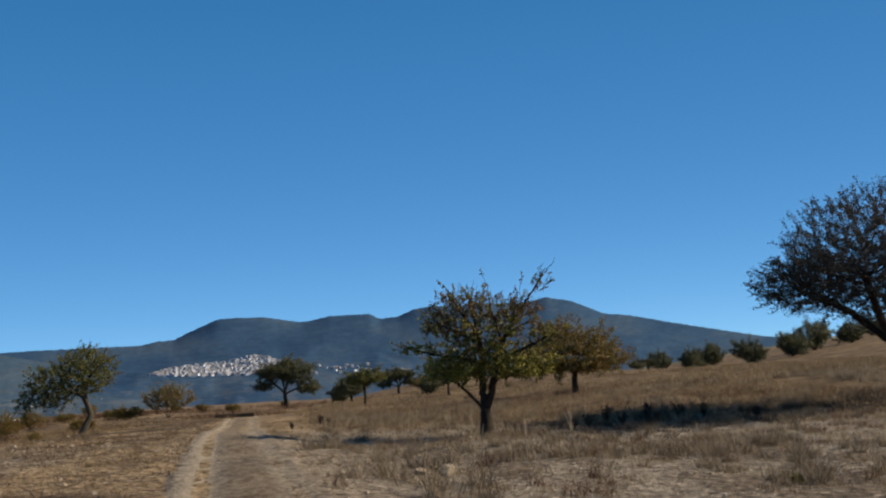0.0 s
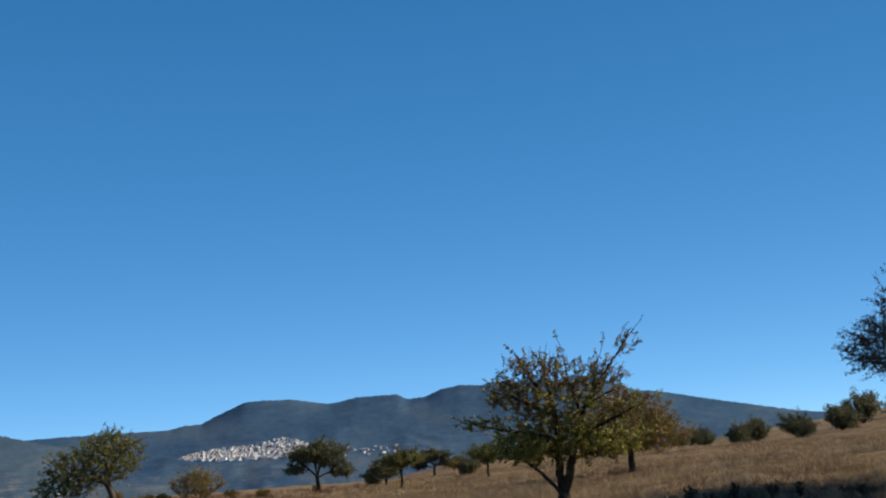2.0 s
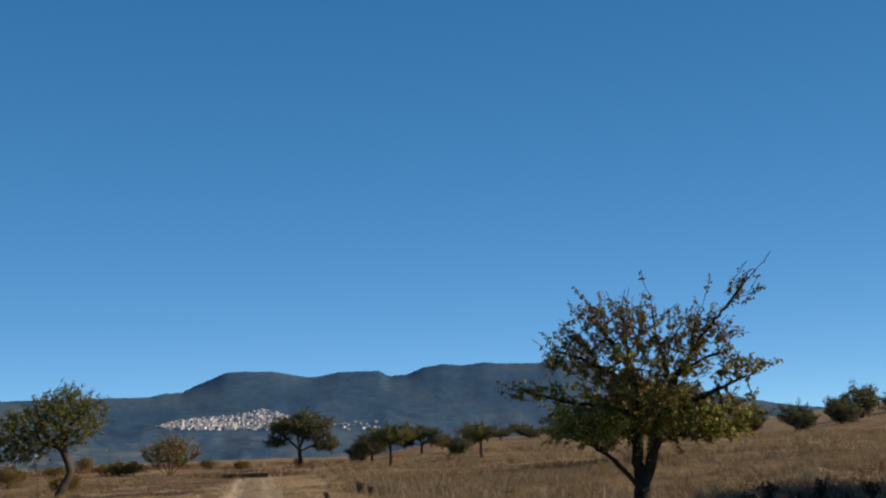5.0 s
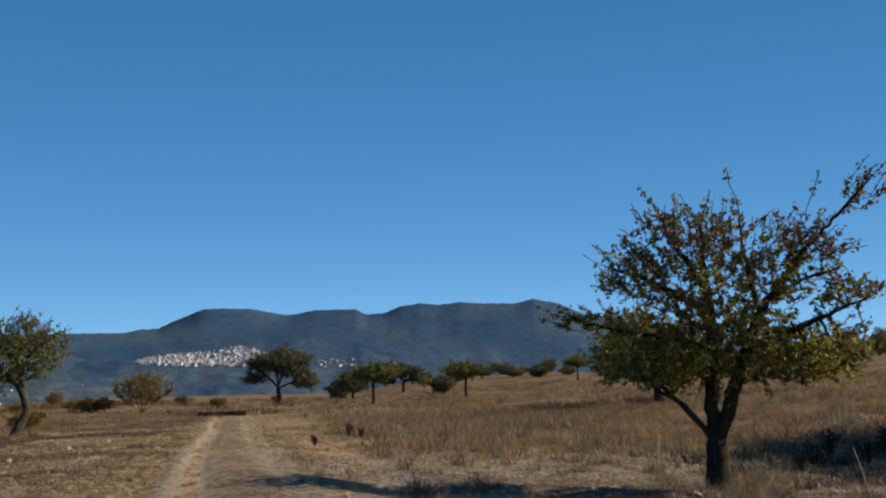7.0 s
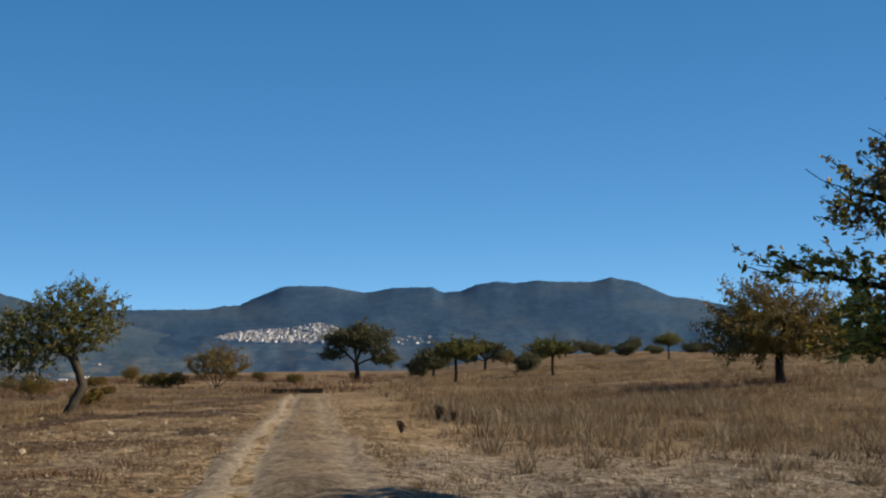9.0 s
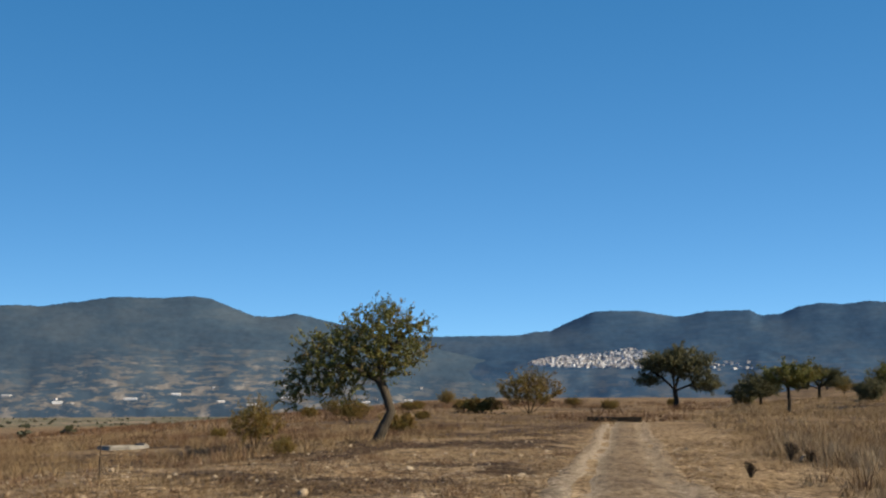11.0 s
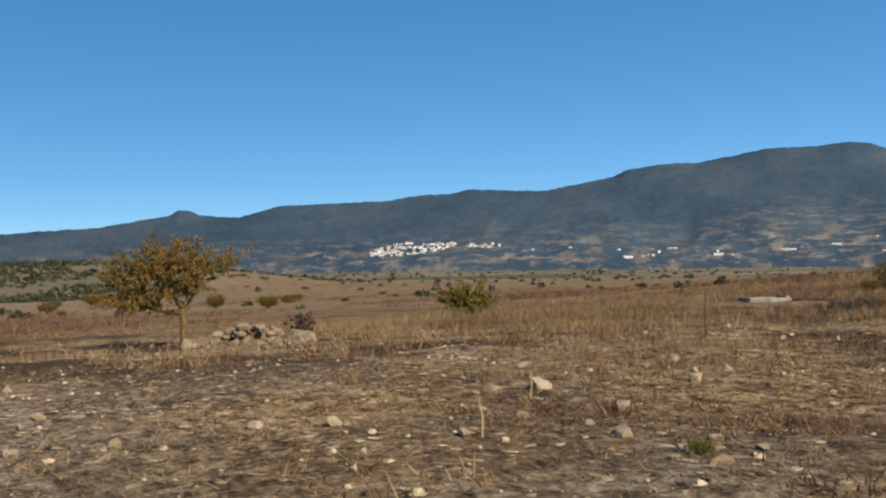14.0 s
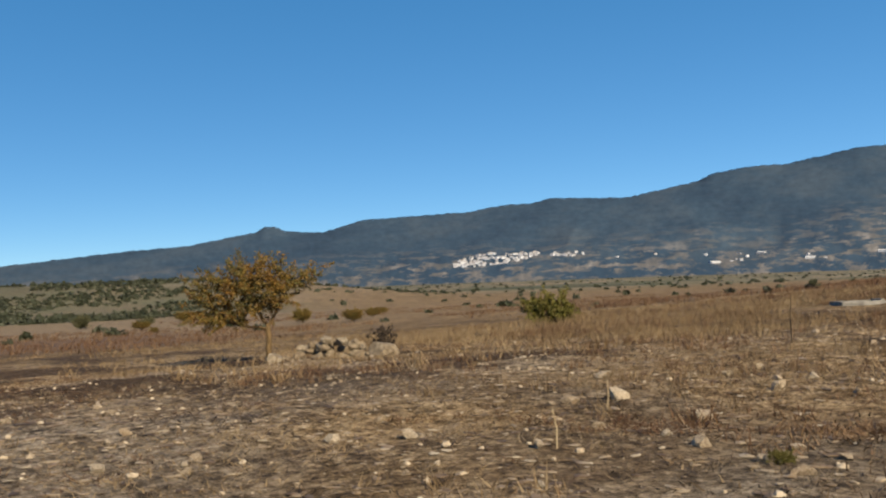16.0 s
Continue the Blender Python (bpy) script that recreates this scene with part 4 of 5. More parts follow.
def house_meshes(w, d, h, pitch):
    bm = bmesh.new()
    lo = [bm.verts.new((sx * w / 2, sy * d / 2, -4)) for sx, sy in ((-1, -1), (1, -1), (1, 1), (-1, 1))]
    hi = [bm.verts.new((v.co.x, v.co.y, h)) for v in lo]
    for k in range(4):
        bm.faces.new((lo[k], lo[(k + 1) % 4], hi[(k + 1) % 4], hi[k]))
    a, b = bm.verts.new((-w / 2, 0, h + pitch)), bm.verts.new((w / 2, 0, h + pitch))
    bm.faces.new((hi[3], hi[0], a))
    bm.faces.new((hi[1], hi[2], b))
    wall = bpy.data.meshes.new("wall")
    bm.to_mesh(wall)
    bm.free()
    wall.materials.append(M_WALL)
    bm = bmesh.new()
    e, t = 0.4, 0.25
    for s in (-1, 1):
        q = [bm.verts.new(p) for p in ((-w / 2 - e, s * (d / 2 + e), h - e * pitch / d), (w / 2 + e, s * (d / 2 + e), h - e * pitch / d), (w / 2 + e, 0, h + pitch + 0.05), (-w / 2 - e, 0, h + pitch + 0.05))]
        u = [bm.verts.new(v.co + Vector((0, 0, t))) for v in q]
        bm.faces.new(u)
        for k in range(4):
            bm.faces.new((q[k], q[(k + 1) % 4], u[(k + 1) % 4], u[k]))
    roof = bpy.data.meshes.new("roof")
    bm.to_mesh(roof)
    bm.free()
    roof.materials.append(M_ROOF)
    return wall, roof


HOUSES = [house_meshes(w, d, h, p) for w, d, h, p in ((8, 8, 7, 1.2), (11, 8, 6, 1.4), (7, 9, 9.5, 1.0), (10, 9, 10, 1.2), (14, 9, 6.5, 1.6), (6.5, 7, 6, 1.0))]


def house(rng, az, el, group, label, big=1.0):
    at = slope_place(az, el)
    if at is None:
        return
    x, y, z, r = at
    ob = empty("house", x, y, 0, -az + rng.normal() * 28, z)
    s = big * (0.8 + 0.45 * rng.random())
    ob.scale = (s, s, s * (0.5 + 0.3 * rng.random()))
    for nm, me in zip(("wall", "roof"), HOUSES[int(rng.integers(len(HOUSES)))]):
        part(nm, me, ob)
    tagged(ob, label, "house", group)


def far_houses(rng, spots):
    """The packed rows of a far town, too many to tell apart: walls and roofs as one sheet."""
    kinds = [[(np.array([v.co for v in me.vertices]), [tuple(p.vertices) for p in me.polygons]) for me in pair] for pair in HOUSES]
    sheets = [([], []), ([], [])]
    for az, el in spots:
        at = slope_place(az, el)
        if at is None:
            continue
        a, k = radians(-az + rng.normal() * 28), int(rng.integers(len(kinds)))
        size = 0.62 + 0.42 * rng.random()
        turn = np.array(((math.cos(a), -math.sin(a), 0), (math.sin(a), math.cos(a), 0), (0, 0, 0.5 + 0.3 * rng.random())))
        for (vs, fs), (v, f) in zip(sheets, kinds[k]):
            o = len(vs)
            vs += [tuple(p) for p in (v * size) @ turn.T + np.array(at[:3])]
            fs += [tuple(o + q for q in g) for g in f]
    ob = new("town_rows")
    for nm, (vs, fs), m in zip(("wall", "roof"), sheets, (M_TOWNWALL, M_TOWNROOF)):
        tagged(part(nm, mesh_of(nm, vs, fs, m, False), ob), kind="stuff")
    tagged(ob, "packed pale houses of a dense hillside town", "houses", kind="stuff")


def build_towns():
    rng = np.random.default_rng(5)
    spots = []
    for _ in range(820):
        az = -13.6 + 7.0 * rng.random() ** 0.85
        top = np.interp(az, (-13.7, -11.7, -9.5, -7.7, -6.6), (2.5, 2.85, 3.0, 3.28, 2.9))
        low = np.interp(az, (-13.7, -12.6, -11, -7, -6.6), (2.44, 2.3, 2.22, 2.15, 2.5))
        spots.append((az, low + (top - low) * rng.random() ** 1.15))
    for az, el in spots[:110]:
        house(rng, az, el, "houses of the hillside town", "pale house of a dense hillside town", 0.9)
    far_houses(rng, spots[110:])
    for _ in range(24):
        house(rng, -5.6 + 4.2 * rng.random(), 2.0 + 0.45 * rng.random(), "houses of the hillside town", "pale house of a dense hillside town", 0.9)
    for _ in range(5):
        house(rng, -1.0 + 3.0 * rng.random(), 1.75 + 0.2 * rng.random(), "houses of the hillside town", "pale house of a dense hillside town")
    for _ in range(118):
        az = -59.2 + 4.9 * rng.random()
        top = np.interp(az, (-59.2, -57.3, -54.3), (0.62, 1.2, 1.06))
        low = np.interp(az, (-59.2, -57.3, -55.5, -54.3), (0.36, 0.44, 0.6, 0.95))
        house(rng, az, low + (top - low) * rng.random(), "houses of the valley village", "white house of a village under the mountain", 0.68)
    for _ in range(20):
        house(rng, -53.5 + 1.8 * rng.random(), 0.82 + 0.2 * rng.random(), "houses of the valley village", "white house of a village under the mountain", 0.58)
    for _ in range(20):
        house(rng, -50 + 34 * rng.random(), 0.2 + 1.2 * rng.random() ** 1.6, "scattered farmhouses", "lone white farmhouse on the valley side", 0.5)


def build_sheds():
    """Long low farm sheds on the valley floor."""
    rng = np.random.default_rng(9)
    for az, el, w in ((-24.6, 0.15, 22), (-22.9, 0.25, 16), (-21.6, 0.2, 14), (-20.5, 0.35, 18), (-31.0, 0.3, 14), (-39.5, 0.25, 16), (-27.5, 0.5, 20), (-29.2, 0.12, 26), (-33.4, 0.7, 18), (-35.8, 0.45, 24), (-42.0, 0.6, 16), (-18.8, 0.3, 24), (-17.4, 0.2, 16), (-44.5, 0.15, 18)):
        at = slope_place(az, el)
        if at is None:
            continue
        ob = empty("farm_shed", at[0], at[1], 0, -az + rng.normal() * 12, at[2])
        ob.scale = (1, 1, 0.6)
        bm = bmesh.new()
        bmesh.ops.create_cube(bm, size=1, matrix=Matrix.Translation((0, 0, 1)) @ Matrix.Diagonal((w, 12, 6, 1)))
        me = bpy.data.meshes.new("wall")
        bm.to_mesh(me)
        bm.free()
        me.materials.append(M_WALL)
        part("wall", me, ob)
        h = w / 2 + 0.5
        v = [(-h, -6.6, 4.0), (h, -6.6, 4.0), (h, 0, 6.4), (-h, 0, 6.4), (-h, 6.6, 4.0), (h, 6.6, 4.0)]
        part("roof", mesh_of("roof", v, [(0, 1, 2, 3), (3, 2, 5, 4), (0, 3, 4), (1, 5, 2), (0, 4, 5, 1)], M_SHED, False), ob)
        tagged(ob, "long pale farm shed on the valley floor", "shed", "farm sheds")


build_towns()
build_sheds()


# ---- scrub of the valley and the hillock ----
def build_scrub():
    """Low bushes, too many to count, each a small clump of crossed leaves."""
    rng = np.random.default_rng(14)
    vs, fs, o = [], [], 0
    spots = []
    for _ in range(170):
        az, r = radians(-120 + 85 * rng.random()), 95 + 500 * rng.random()
        spots.append((-3.6 + r * math.sin(az), 40.6 + r * math.cos(az), 0.35 + 0.5 * rng.random() + r * 0.0012))
    for _ in range(12000):
        az, r = -102 + 44 * rng.random(), 262 + 250 * rng.random()
        x, y = -3.6 + r * math.sin(radians(az)), 40.6 + r * math.cos(radians(az))
        if (az > -70 and (r < 385 or rng.random() < 0.75)) or float(fbm(x, y, 22, 3, 91)) < 0.45 + 0.12 * rng.random():
            continue
        spots.append((x, y, 0.45 + 0.95 * rng.random() ** 2))
    for _ in range(420):
        az, r = radians(-62 + 45 * rng.random()), 420 + 900 * rng.random()
        spots.append((-3.6 + r * math.sin(az), 40.6 + r * math.cos(az), 0.6 + 1.2 * rng.random() ** 2))
    for x, y, s in spots:
        if x > -48 and y > 60 or (abs(x + 46) < 12 and abs(y - 60) < 30):
            continue
        n = 22 if s < 1.3 else 30
        d = rng.normal(size=(n, 3))
        d /= np.linalg.norm(d, axis=1)[:, None]
        d[:, 2] = np.abs(d[:, 2])
        c = np.array((x, y, float(land(x, y)))) + d * np.array((s, s, s * 0.85)) * (0.55 + 0.45 * rng.random((n, 1)))
        a, b = rng.normal(size=(n, 3)) * s * 0.32, rng.normal(size=(n, 3)) * s * 0.32
        vs.append(np.stack([c - a, c + b, c + a, c - b], 1).reshape(-1, 3))
        fs.append(np.arange(n * 4).reshape(n, 4) + o)
        o += n * 4
    ob = new("scrub", mesh_of("scrub", np.concatenate(vs), np.concatenate(fs), M_SCRUB, False))
    tagged(ob, "scattered grey-green scrub on the valley floor", "scrub", kind="stuff")


build_scrub()


# ---- stones ----
def stone_mesh(seed, flat=0.6, cuts=2, material=None, top=0.72, facet=0.58):
    rng = np.random.default_rng(seed)
    bm = bmesh.new()
    bmesh.ops.create_icosphere(bm, subdivisions=cuts, radius=1.0)
    off = rng.random(3) * 50
    cuts_by = [(Vector(v).normalized(), facet + 0.3 * rng.random()) for v in rng.normal(size=(9, 3)).tolist()]
    sx, sy = 0.85 + 0.4 * rng.random(), 0.7 + 0.3 * rng.random()
    for v in bm.verts:
        p = v.co.copy()
        k = 1 + 0.30 * noise.noise(p * 0.9 + Vector(off)) + 0.16 * noise.noise(p * 2.4 + Vector(off))
        q = p * k
        for n, d in cuts_by:
            over = q.dot(n) - d
            if over > 0:
                q = q - n * over
        q.z = max(min(q.z, top + 0.1 * q.x), -0.6)
        v.co = Vector((q.x * sx, q.y * sy, q.z * flat))
    me = bpy.data.meshes.new("stone")
    bm.to_mesh(me)
    bm.free()
    me.materials.append(material or M_STONE)
    return me


STONES = [stone_mesh(100 + k, 0.72 + 0.11 * (k % 4), 3, facet=0.36) for k in range(9)]


def stone(x, y, size, turn, k, label, group, name="stone", z=None, meshes=None):
    ms = meshes or STONES
    ob = new(name, ms[k % len(ms)])
    ob.matrix_basis = pose(x, y, (float(height(x, y)) if z is None else z) + size * 0.22, 0, 0, turn) @ Matrix.Diagonal((size, size, size, 1))
    tagged(ob, label, "stone", group)


def build_stones():
    rng = np.random.default_rng(3)
    known = ((-11.5, 44.9, 0.102), (-9.3, 46.3, 0.096), (-10.6, 46.3, 0.067), (-10.3, 47.3, 0.086), (-11.2, 46.3, 0.086), (-11.9, 47.0, 0.107), (-11.6, 47.4, 0.125), (-10.8, 48.9, 0.10), (-17.3, 43.3, 0.095),
             (-13.8, 42.9, 0.089), (-11.7, 43.0, 0.063), (-10.1, 45.3, 0.064), (-8.6, 46.2, 0.047), (-8.1, 46.0, 0.092), (-8.2, 46.6, 0.064), (-12.5, 45.1, 0.051), (-15.0, 50.3, 0.068), (-11.2, 49.9, 0.089),
             (-11.3, 42.8, 0.059), (-9.8, 46.4, 0.053), (-20.6, 46.4, 0.092), (-12.2, 49.6, 0.064), (-12.3, 58.2, 0.10), (-11.1, 58.9, 0.06), (-11.6, 66.8, 0.11), (-10.1, 66.6, 0.08), (-10.1, 52.6, 0.12),
             (-13.6, 54.2, 0.08), (-18.7, 63.0, 0.12), (2.5, 33.2, 0.22), (2.0, 33.7, 0.13), (4.9, 50.7, 0.11), (3.9, 45.6, 0.12), (5.1, 51.6, 0.10), (-2.4, 67.4, 0.13), (-2.0, 67.9, 0.10))
    for k, (x, y, s) in enumerate(known):
        stone(x, y, s * 1.12, rng.random() * 360, k, "pale weathered stone half sunk in dry soil", "field stones")
    for k in range(262):
        u = rng.random()
        if u < 0.72:
            x, y = -5.5 - 24 * rng.random(), 42 + 34 * rng.random()
        elif u < 0.86:
            x, y = -4 - 12 * rng.random(), 28 + 20 * rng.random()
        else:
            x, y = 0.5 + 13 * rng.random(), 30 + 24 * rng.random()
        if abs(x - float(track_x(y))) < 1.6:
            continue
        stone(x, y, 0.015 + 0.060 * rng.random() ** 2.2 + 0.0004 * y, rng.random() * 360, k, "small pale stone lying in dry stubble", "field stones")
    # gravel
    for name, count, small, large, flat, material, label in (("gravel", 2600, 0.010, 0.045, 0.85, M_STONE, "loose pale gravel strewn over the field"), ("clods", 30000, 0.010, 0.034, 0.32, M_CLOD, "crumbled brown clods and matted litter on the field"), ("litter", 26000, 0.014, 0.06, 0.16, M_LITTER, "dry flakes of dead leaf and bark on the ground")):
        left = rng.random(count) < 0.7
        x = np.where(left, -4.2 - 26 * rng.random(count), -6 + 22 * rng.random(count))
        y = np.where(left, 40.5 + 36 * rng.random(count) ** 1.3, 27 + 28 * rng.random(count))
        keep = np.abs(x - track_x(y)) > 1.2
        if name != "gravel":
            keep &= rng.random(count) > 0.85 * scorch_shade(x, y)
        x, y = x[keep], y[keep]
        n = len(x)
        s = (small + (large - small) * rng.random(n) ** 2.5)[:, None, None]
        g = (1 + 5 ** 0.5) / 2
        ico = np.array([(s1 * 1.0, s2 * g, 0.0) for s1 in (-1, 1) for s2 in (-1, 1)] + [(0.0, s1 * 1.0, s2 * g) for s1 in (-1, 1) for s2 in (-1, 1)] + [(s2 * g, 0.0, s1 * 1.0) for s1 in (-1, 1) for s2 in (-1, 1)]) / 1.9
        tri = np.array([q for q in itertools.combinations(range(12), 3) if all(np.linalg.norm(ico[q[m]] - ico[q[m - 1]]) < 1.1 for m in range(3))])
        turned = np.einsum("ij,ij->i", np.cross(ico[tri[:, 1]] - ico[tri[:, 0]], ico[tri[:, 2]] - ico[tri[:, 0]]), ico[tri].sum(1)) < 0
        tri[turned] = tri[turned][:, ::-1]
        base = ico[None] * (0.75 + 0.5 * rng.random((n, 12, 1)))
        base[:, :, 2] *= flat
        turn = rng.random(n) * 6.28
        stretch = 1 + (0.5 if name == "gravel" else 1.6) * rng.random(n) ** 2
        bx, by = base[:, :, 0] * stretch[:, None], base[:, :, 1]
        base = np.stack([bx * np.cos(turn)[:, None] - by * np.sin(turn)[:, None], bx * np.sin(turn)[:, None] + by * np.cos(turn)[:, None], base[:, :, 2]], -1)
        out = np.stack([x, y, height(x, y) + 0.005], 1)[:, None] + base * s
        faces = (np.arange(n)[:, None, None] * 12 + tri[None]).reshape(-1, 3)
        tagged(new(name, mesh_of(name, out.reshape(-1, 3), faces, material, False)), label, name, kind="stuff")


def build_heap():
    """The heap of boulders beside the autumn tree."""
    big = [stone_mesh(200 + k, 0.75, 3, M_BOULDER, 1.0) for k in range(7)]
    rng = np.random.default_rng(8)
    cx, cy = -30.1, 52.1
    right = Vector((math.cos(radians(71)), math.sin(radians(71)), 0))
    away = Vector((-right.y, right.x, 0))
    extra = tuple((3.2 * rng.random() - 1.6, 1.5 * rng.random() - 0.9, 0.06 + 0.09 * rng.random(), 0.0) for _ in range(34))
    ridge = ()
    for count, lift, half in ((13, 0.02, 1.0), (11, 0.24, 0.85), (8, 0.44, 0.6)):
        ridge += tuple((0.3 + half * (2 * k / (count - 1) - 1) + 0.06 * rng.normal(), 0.25 + (0.32 - 0.4 * lift) * rng.normal(), 0.17 + 0.09 * rng.random(), lift + 0.05 * rng.normal()) for k in range(count))
    for k, (u, v, s, lift) in enumerate(((1.6, -0.9, 0.48, 0.05), (-1.5, -1.0, 0.40, 0), (-0.75, 0.1, 0.28, 0.06), (-1.15, -0.7, 0.16, 0.05), (-0.3, -0.5, 0.2, 0), (0.5, -0.5, 0.18, 0)) + ridge + extra):
        p = Vector((cx, cy, 0)) + right * u + away * v
        stone(p.x, p.y, s * 0.88, rng.random() * 360, k, "grey-tan boulder in a heap under a small tree", "heaped boulders", "boulder", float(height(p.x, p.y)) + lift, big)


build_stones()
build_heap()


# ---- dry grass ----
def build_blades(name, material, label, seed, beds):
    """One sheet of blades: beds of tufts, each with its area, height, blade width, blades a tuft, where it grows and how far it lies down."""
    rng = np.random.default_rng(seed)
    pts = []
    for n, x0, x1, y0, y1, tall, wide, per, test, lie, spread_by in beds:
        x, y = x0 + (x1 - x0) * rng.random(n), y0 + (y1 - y0) * rng.random(n)
        keep = rng.random(n) < test(x, y)
        keep &= np.hypot(x + 29.7, y - 74.6) > 3.2
        x, y = x[keep], y[keep]
        size = tall * (0.5 + rng.random(len(x)))
        k = np.repeat(np.arange(len(x)), per)
        px, py = x[k] + rng.normal(size=len(k)) * spread_by, y[k] + rng.normal(size=len(k)) * spread_by
        pts.append(np.stack([px, py, size[k] * (0.5 + 0.7 * rng.random(len(k))), wide * (0.6 + 0.8 * rng.random(len(k))), np.full(len(k), lie)], 1))
    p = np.concatenate(pts)
    n = len(p)
    z = height(p[:, 0], p[:, 1]) - 0.02
    turn = rng.random(n) * 2 * np.pi
    side = np.stack([np.cos(turn), np.sin(turn), np.zeros(n)], 1) * p[:, 3:4]
    lean = rng.normal(size=(n, 3)) * p[:, 4:5] * p[:, 2:3]
    lean[:, 2] = p[:, 2]
    root = np.stack([p[:, 0], p[:, 1], z], 1)
    v = np.stack([root - side, root + side, root + lean], 1).reshape(-1, 3)
    ob = new(name, mesh_of(name, v, np.arange(n * 3).reshape(n, 3), material, False))
    tagged(ob, label, "grass", kind="stuff")


def off(x, y):
    return sm(1.0, 1.7, np.abs(x - track_x(y)))


def patchy(x, y, s, lo, hi, seed=41):
    return sm(lo, hi, fbm(x, y, s, 3, seed))


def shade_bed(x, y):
    """The weedy strip between the pear tree and the dark tree, where dark growth deepens the cast shade."""
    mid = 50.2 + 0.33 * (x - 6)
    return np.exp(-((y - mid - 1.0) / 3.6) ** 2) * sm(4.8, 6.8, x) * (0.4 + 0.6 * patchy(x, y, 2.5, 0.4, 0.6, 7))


build_blades("dry_grass", M_GRASS, "brown and straw-coloured dry grass tufts over the field", 21, (
    (3500, -14, 18, 26, 56, 0.15, 0.007, 14, lambda x, y: off(x, y) * patchy(x, y, 3.5, 0.40, 0.6), 0.6, 0.09),
    (34000, -32, -3, 40, 78, 0.06, 0.009, 9, lambda x, y: off(x, y) * (0.15 + 0.85 * patchy(x, y, 2.5, 0.4, 0.6)) * (1 - 0.9 * scorch_shade(x, y)), 1.6, 0.10),
    (13000, -6, 26, 50, 84, 0.27, 0.010, 13, lambda x, y: straw_amount(x, y) * (0.2 + 0.8 * patchy(x, y, 4, 0.36, 0.6)) * (1 - 0.8 * shade_bed(x, y)), 0.5, 0.11),
    (13000, -12, 60, 80, 170, 0.34, 0.022, 10, lambda x, y: straw_amount(x, y) * (0.2 + 0.8 * patchy(x, y, 9, 0.36, 0.6)), 0.5, 0.17),
    (7000, -60, -16, 55, 98, 0.27, 0.013, 12, lambda x, y: patchy(x, y, 5, 0.46, 0.60) * sm(59, 66, y - 0.35 * (x + 20)), 0.5, 0.13),
    (6500, -70, -12, 46, 130, 0.2, 0.018, 9, lambda x, y: patchy(x, y, 8, 0.42, 0.6) * (1 - sm(-20, -14, x) * (1 - sm(70, 80, y))), 0.5, 0.15),
    (14000, -14, 5, 14, 98, 0.10, 0.009, 10, lambda x, y: np.exp(-((x - track_x(y) - 0.15) / 0.36) ** 2) * (0.25 + 0.75 * patchy(x, y, 3, 0.35, 0.55)), 0.9, 0.09),
    (2600, -48, -24, 58, 77, 0.42, 0.009, 14, lambda x, y: patchy(x, y, 4, 0.47, 0.60), 0.35, 0.10)))
build_blades("bleached_grass", M_PALEGRASS, "soft bleached tufts of dead grass on pale soil", 22, (
    (1500, -1, 28, 26, 54, 0.36, 0.0065, 80, lambda x, y: off(x, y) * patchy(x, y, 2.6, 0.44, 0.58, 61) * (1 - 0.75 * sm(40, 43, y)) * (1 - 0.8 * shade_bed(x, y)), 0.55, 0.11),
    (2600, -2, 26, 27, 54, 0.07, 0.008, 26, lambda x, y: off(x, y) * patchy(x, y, 1.4, 0.46, 0.6, 85), 1.4, 0.12),
    (3200, -4, 34, 50, 80, 0.42, 0.009, 34, lambda x, y: straw_amount(x, y) * patchy(x, y, 6.0, 0.46, 0.6, 62) * (1 - 0.8 * shade_bed(x, y)), 0.45, 0.13),
    (900, -26, -4, 41, 72, 0.14, 0.0028, 44, lambda x, y: off(x, y) * patchy(x, y, 3.0, 0.45, 0.6, 63), 0.8, 0.09),
    (900, 3, 9, 43.5, 48.5, 0.24, 0.008, 18, lambda x, y: np.exp(-((x - 4.7) ** 2 + (y - 46.0) ** 2) / 0.6), 0.5, 0.08)))
build_blades("rusty_stubble", M_RUSTGRASS, "low rusty stubble and litter in patches on the field", 24, (
    (9000, -34, -4, 38, 76, 0.055, 0.010, 12, lambda x, y: off(x, y) * patchy(x, y, 2.2, 0.50, 0.60, 66), 1.7, 0.12),
    (1600, -12.5, -7.5, 45.2, 49.2, 0.07, 0.009, 22, lambda x, y: np.exp(-((y - 46.9 - 0.62 * (x + 10)) / 0.42) ** 2) * patchy(x, y, 0.8, 0.36, 0.6, 88), 1.2, 0.09),
    (1800, -34, -5, 40, 72, 0.17, 0.007, 16, lambda x, y: off(x, y) * patchy(x, y, 4.0, 0.50, 0.62, 67), 0.45, 0.10),
    (3000, -80, -9, 98, 210, 0.5, 0.026, 16, lambda x, y: patchy(x, y, 12.0, 0.48, 0.6, 70), 0.5, 0.35),
    (6000, -210, -42, 42, 200, 0.4, 0.04, 10, lambda x, y: patchy(x, y, 16.0, 0.44, 0.6, 72) * sm(48, 70, np.hypot(x + 4, y - 41)), 0.5, 0.4),
    (2200, -50, -18, 62, 92, 0.34, 0.010, 14, lambda x, y: patchy(x, y, 6.0, 0.46, 0.6, 68), 0.45, 0.13),
    (520, -1, 26, 27, 53, 0.27, 0.0055, 60, lambda x, y: off(x, y) * patchy(x, y, 2.4, 0.5, 0.62, 81), 0.5, 0.12),
    (2400, -4, 34, 56, 96, 0.36, 0.012, 14, lambda x, y: straw_amount(x, y) * patchy(x, y, 7.0, 0.46, 0.6, 69), 0.45, 0.14)))
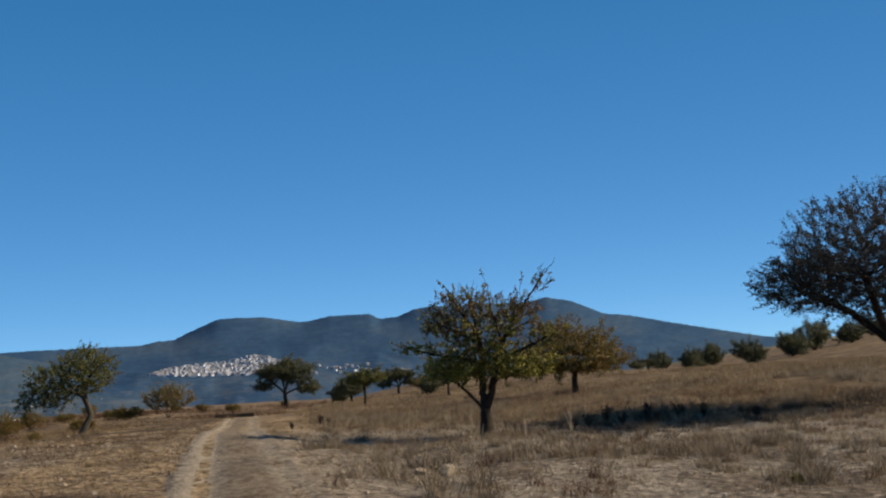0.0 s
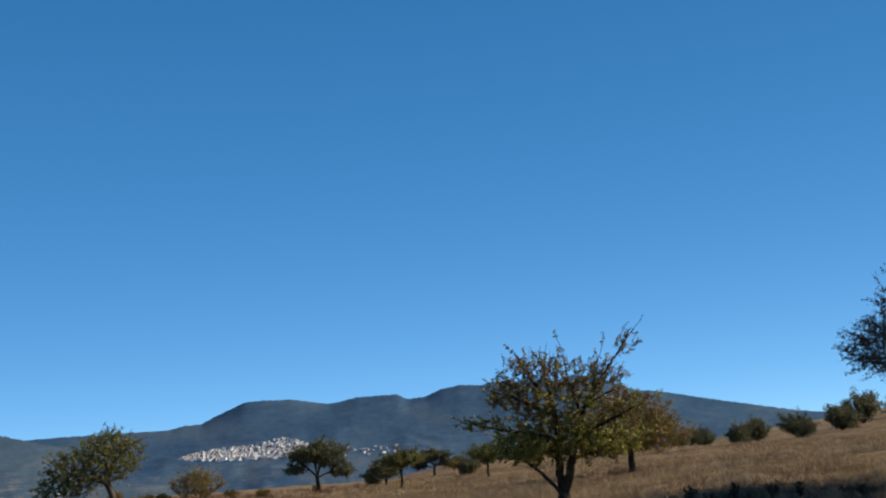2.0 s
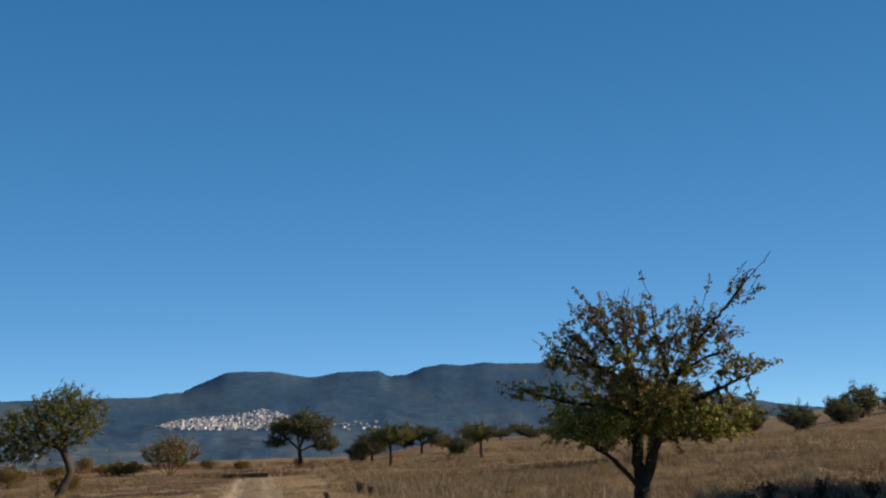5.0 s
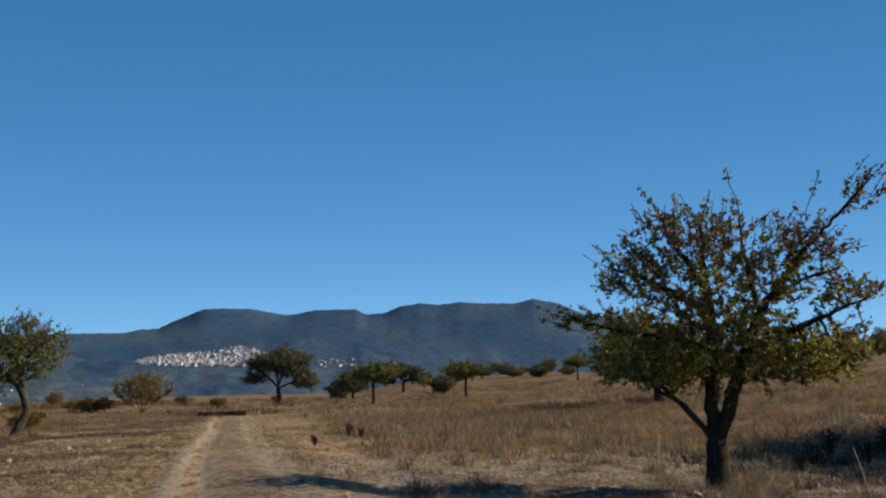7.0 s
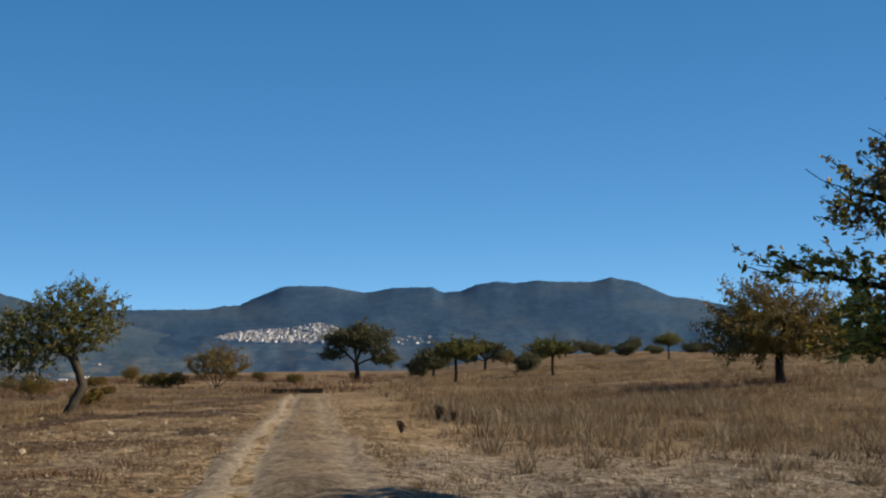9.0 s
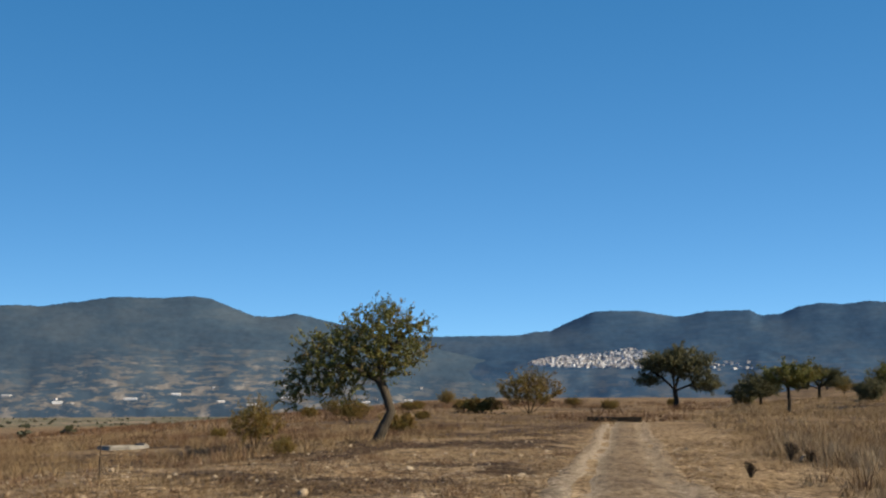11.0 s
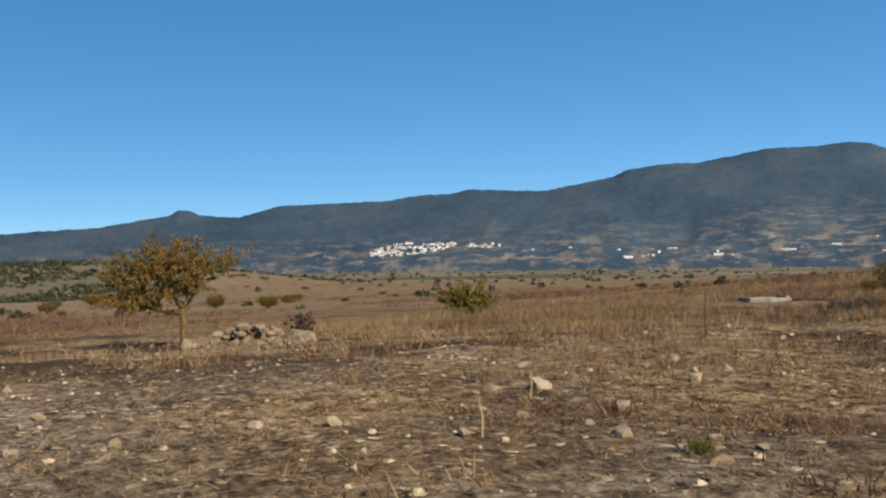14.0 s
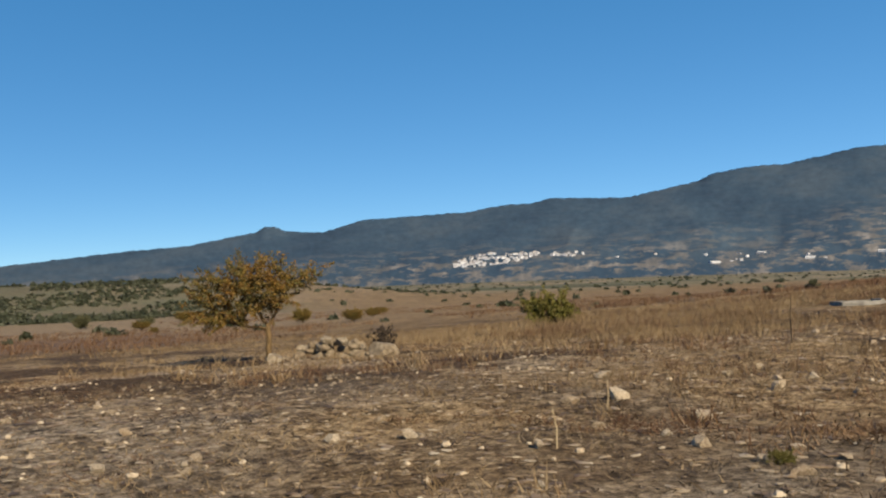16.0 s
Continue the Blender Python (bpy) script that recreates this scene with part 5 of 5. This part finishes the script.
build_blades("dark_weeds", M_DARKWEED, "dark dead weeds and scorched litter, partly deepening shade", 23, (
    # dead weeds, set thick along the dark tree's shadow to darken it
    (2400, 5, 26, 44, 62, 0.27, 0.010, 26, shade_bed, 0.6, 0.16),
    (26000, -34, 8, 38, 78, 0.05, 0.012, 10, lambda x, y: off(x, y) * scorch_shade(x, y), 1.7, 0.10),
    (1500, -1, 26, 27, 53, 0.045, 0.012, 16, lambda x, y: off(x, y) * patchy(x, y, 1.5, 0.54, 0.62, 83), 1.8, 0.13),
    (3600, -27, -5.5, 41, 70, 0.045, 0.012, 12, lambda x, y: off(x, y) * patchy(x, y, 1.8, 0.54, 0.64, 64), 1.8, 0.12),
    # scorched litter by the heap, doubling as the autumn tree's shadow
    (700, -34, -27, 48, 56, 0.07, 0.014, 18, lambda x, y: np.exp(-((x + 30.6) / 1.5) ** 2 - ((y - 51.9) / 1.6) ** 2), 1.6, 0.14),
    (6000, -18, 1, 24, 62, 0.05, 0.013, 14, lambda x, y: off(x, y) * (1 - sm(-1.5, 0.5, x - track_x(y))) * patchy(x, y * 1.6, 2.6, 0.52, 0.62, 65), 1.8, 0.14)))


# ---- small things ----
def rod(points, radii, sides=6):
    place = np.array(points, float)
    return tubes(place, np.array(radii, float), [list(range(len(points)))])


def build_small():
    rng = np.random.default_rng(33)
    # dead stalks round the pear tree
    for x, y, h, lx in ((4.2, 49.0, 0.9, 0.05), (5.5, 46.7, 0.55, -0.1), (3.6, 42.9, 0.45, -0.15), (4.1, 42.8, 0.6, 0.05), (7.6, 46.9, 0.9, -0.25), (6.2, 48.5, 0.6, 0.1), (7.0, 43.5, 0.95, -0.05), (6.9, 43.2, 0.6, 0.1), (-10.0, 45.4, 0.32, -0.04), (-11.2, 46.9, 0.30, 0.03), (3.2, 34.6, 0.75, 0.06), (4.6, 36.2, 0.9, 0.02)):
        v, f = rod([(0, 0, -0.1), (lx * 0.4, 0.02, h * 0.5), (lx, 0.0, h)], (0.003 + 0.019 * h, 0.003 + 0.015 * h, 0.002 + 0.009 * h))
        ob = new("dry_stalk", mesh_of("dry_stalk", v, f, M_STALK))
        ob.matrix_basis = pose(x, y, float(height(x, y)))
        tagged(ob, "pale dead plant stalk standing upright", "stalk", "dead stalks")
    # dark dry stem in the open field
    v, f = rod([(0, 0, -0.1), (-0.02, 0.01, 0.3), (-0.01, 0.0, 0.55), (0.01, 0.01, 0.8)], (0.016, 0.013, 0.011, 0.006))
    ob = new("dry_stalk", mesh_of("dry_stalk", v, f, M_TWIG))
    ob.matrix_basis = pose(-14.66, 53.6, float(height(-14.66, 53.6)))
    tagged(ob, "dark bare dead stalk standing in stubble", "stalk", "dead stalks")
    # dark dead thistles in the shade, its dimness also put into their twig colour
    for x, y, s in ((8.6, 52.4, 0.45), (10.4, 54.7, 0.75), (10.9, 53.6, 0.55), (12.4, 55.6, 0.7), (12.1, 52.9, 0.5), (14.6, 54.6, 0.6), (16.4, 53.2, 0.5), (-2.7, 67.4, 0.5), (-2.2, 67.0, 0.35), (-3.6, 61.3, 0.35), (-30.3, 54.0, 0.9), (-29.6, 53.9, 0.7), (9.4, 53.4, 0.6), (13.4, 54.2, 0.65), (11.5, 51.6, 0.5)):
        vs, fs = [], []
        for k in range(30):
            a = rng.random() * 6.28
            r, h = 0.45 * s * rng.random(), s * (0.4 + 0.5 * rng.random())
            v, f = rod([(0, 0, -0.05), (r * 0.5 * math.cos(a), r * 0.5 * math.sin(a), h * 0.5), (r * math.cos(a), r * math.sin(a), h)], (0.012, 0.01, 0.006))
            o = len(vs)
            vs += v
            fs += [tuple(o + q for q in g) for g in f]
            for _ in range(3):
                c = np.array((r * math.cos(a), r * math.sin(a), h)) + rng.normal(size=3) * 0.06 * s
                o = len(vs)
                e = rng.normal(size=(4, 3)) * 0.05 * s
                vs += [tuple(c + q) for q in e]
                fs += [(o, o + 1, o + 2), (o, o + 2, o + 3), (o, o + 3, o + 1), (o + 1, o + 3, o + 2)]
        ob = new("dead_thistle", mesh_of("dead_thistle", vs, fs, M_TWIG, False))
        ob.matrix_basis = pose(x, y, float(height(x, y)))
        tagged(ob, "dark dead thistle with bristly heads", "thistle", "dead thistles")
    # near-black bar standing in for a shaded gap across the end of the track
    bm = bmesh.new()
    bmesh.ops.create_cube(bm, size=1, matrix=Matrix.Diagonal((3.3, 0.35, 0.28, 1)))
    bmesh.ops.subdivide_edges(bm, edges=bm.edges[:], cuts=6, use_grid_fill=True)
    for q in bm.verts:
        q.co += Vector((0, 0.05 * noise.noise(q.co * 2), 0.05 * noise.noise(q.co * 2 + Vector((7, 0, 0))) - 0.02 * q.co.x * 0.5))
    bmesh.ops.bevel(bm, geom=[e for e in bm.edges if e.calc_face_angle(0) > 0.8], offset=0.03, segments=2, affect="EDGES")
    me = bpy.data.meshes.new("gap_bar")
    bm.to_mesh(me)
    bm.free()
    me.materials.append(M_GAPBAR)
    ob = new("track_gap_bar", me)
    ob.matrix_basis = pose(-12.5, 99.5, float(height(-12.5, 99.5)) + 0.24, 0, 0, 12)
    tagged(ob, "near-black bar standing in for a shaded gap across the dirt track", "log")
    # low concrete trough in the field
    ob = empty("water_trough", -30.9, 76.6, 0.05, 68)
    ob.scale = (0.9, 0.75, 0.48)
    bm = bmesh.new()
    for cx, cy, sx, sy, sz in ((0, -0.6, 2.2, 0.18, 0.42), (0, 0.6, 2.2, 0.18, 0.42), (-1.01, 0, 0.18, 1.02, 0.42), (1.01, 0, 0.18, 1.02, 0.55)):
        bmesh.ops.create_cube(bm, size=1, matrix=Matrix.Translation((cx, cy, sz / 2)) @ Matrix.Diagonal((sx, sy, sz, 1)))
    bmesh.ops.bevel(bm, geom=bm.edges[:], offset=0.02, segments=2, affect="EDGES")
    me = bpy.data.meshes.new("basin")
    bm.to_mesh(me)
    bm.free()
    me.materials.append(M_CONCRETE)
    part("basin", me, ob)
    part("water", mesh_of("water", [(-0.92, -0.51, 0.3), (0.92, -0.51, 0.3), (0.92, 0.51, 0.3), (-0.92, 0.51, 0.3)], [(0, 1, 2, 3)], M_DARKWATER, False), ob, "dark water surface")
    tagged(ob, "low grey concrete water trough in dry grass", "trough")


build_small()
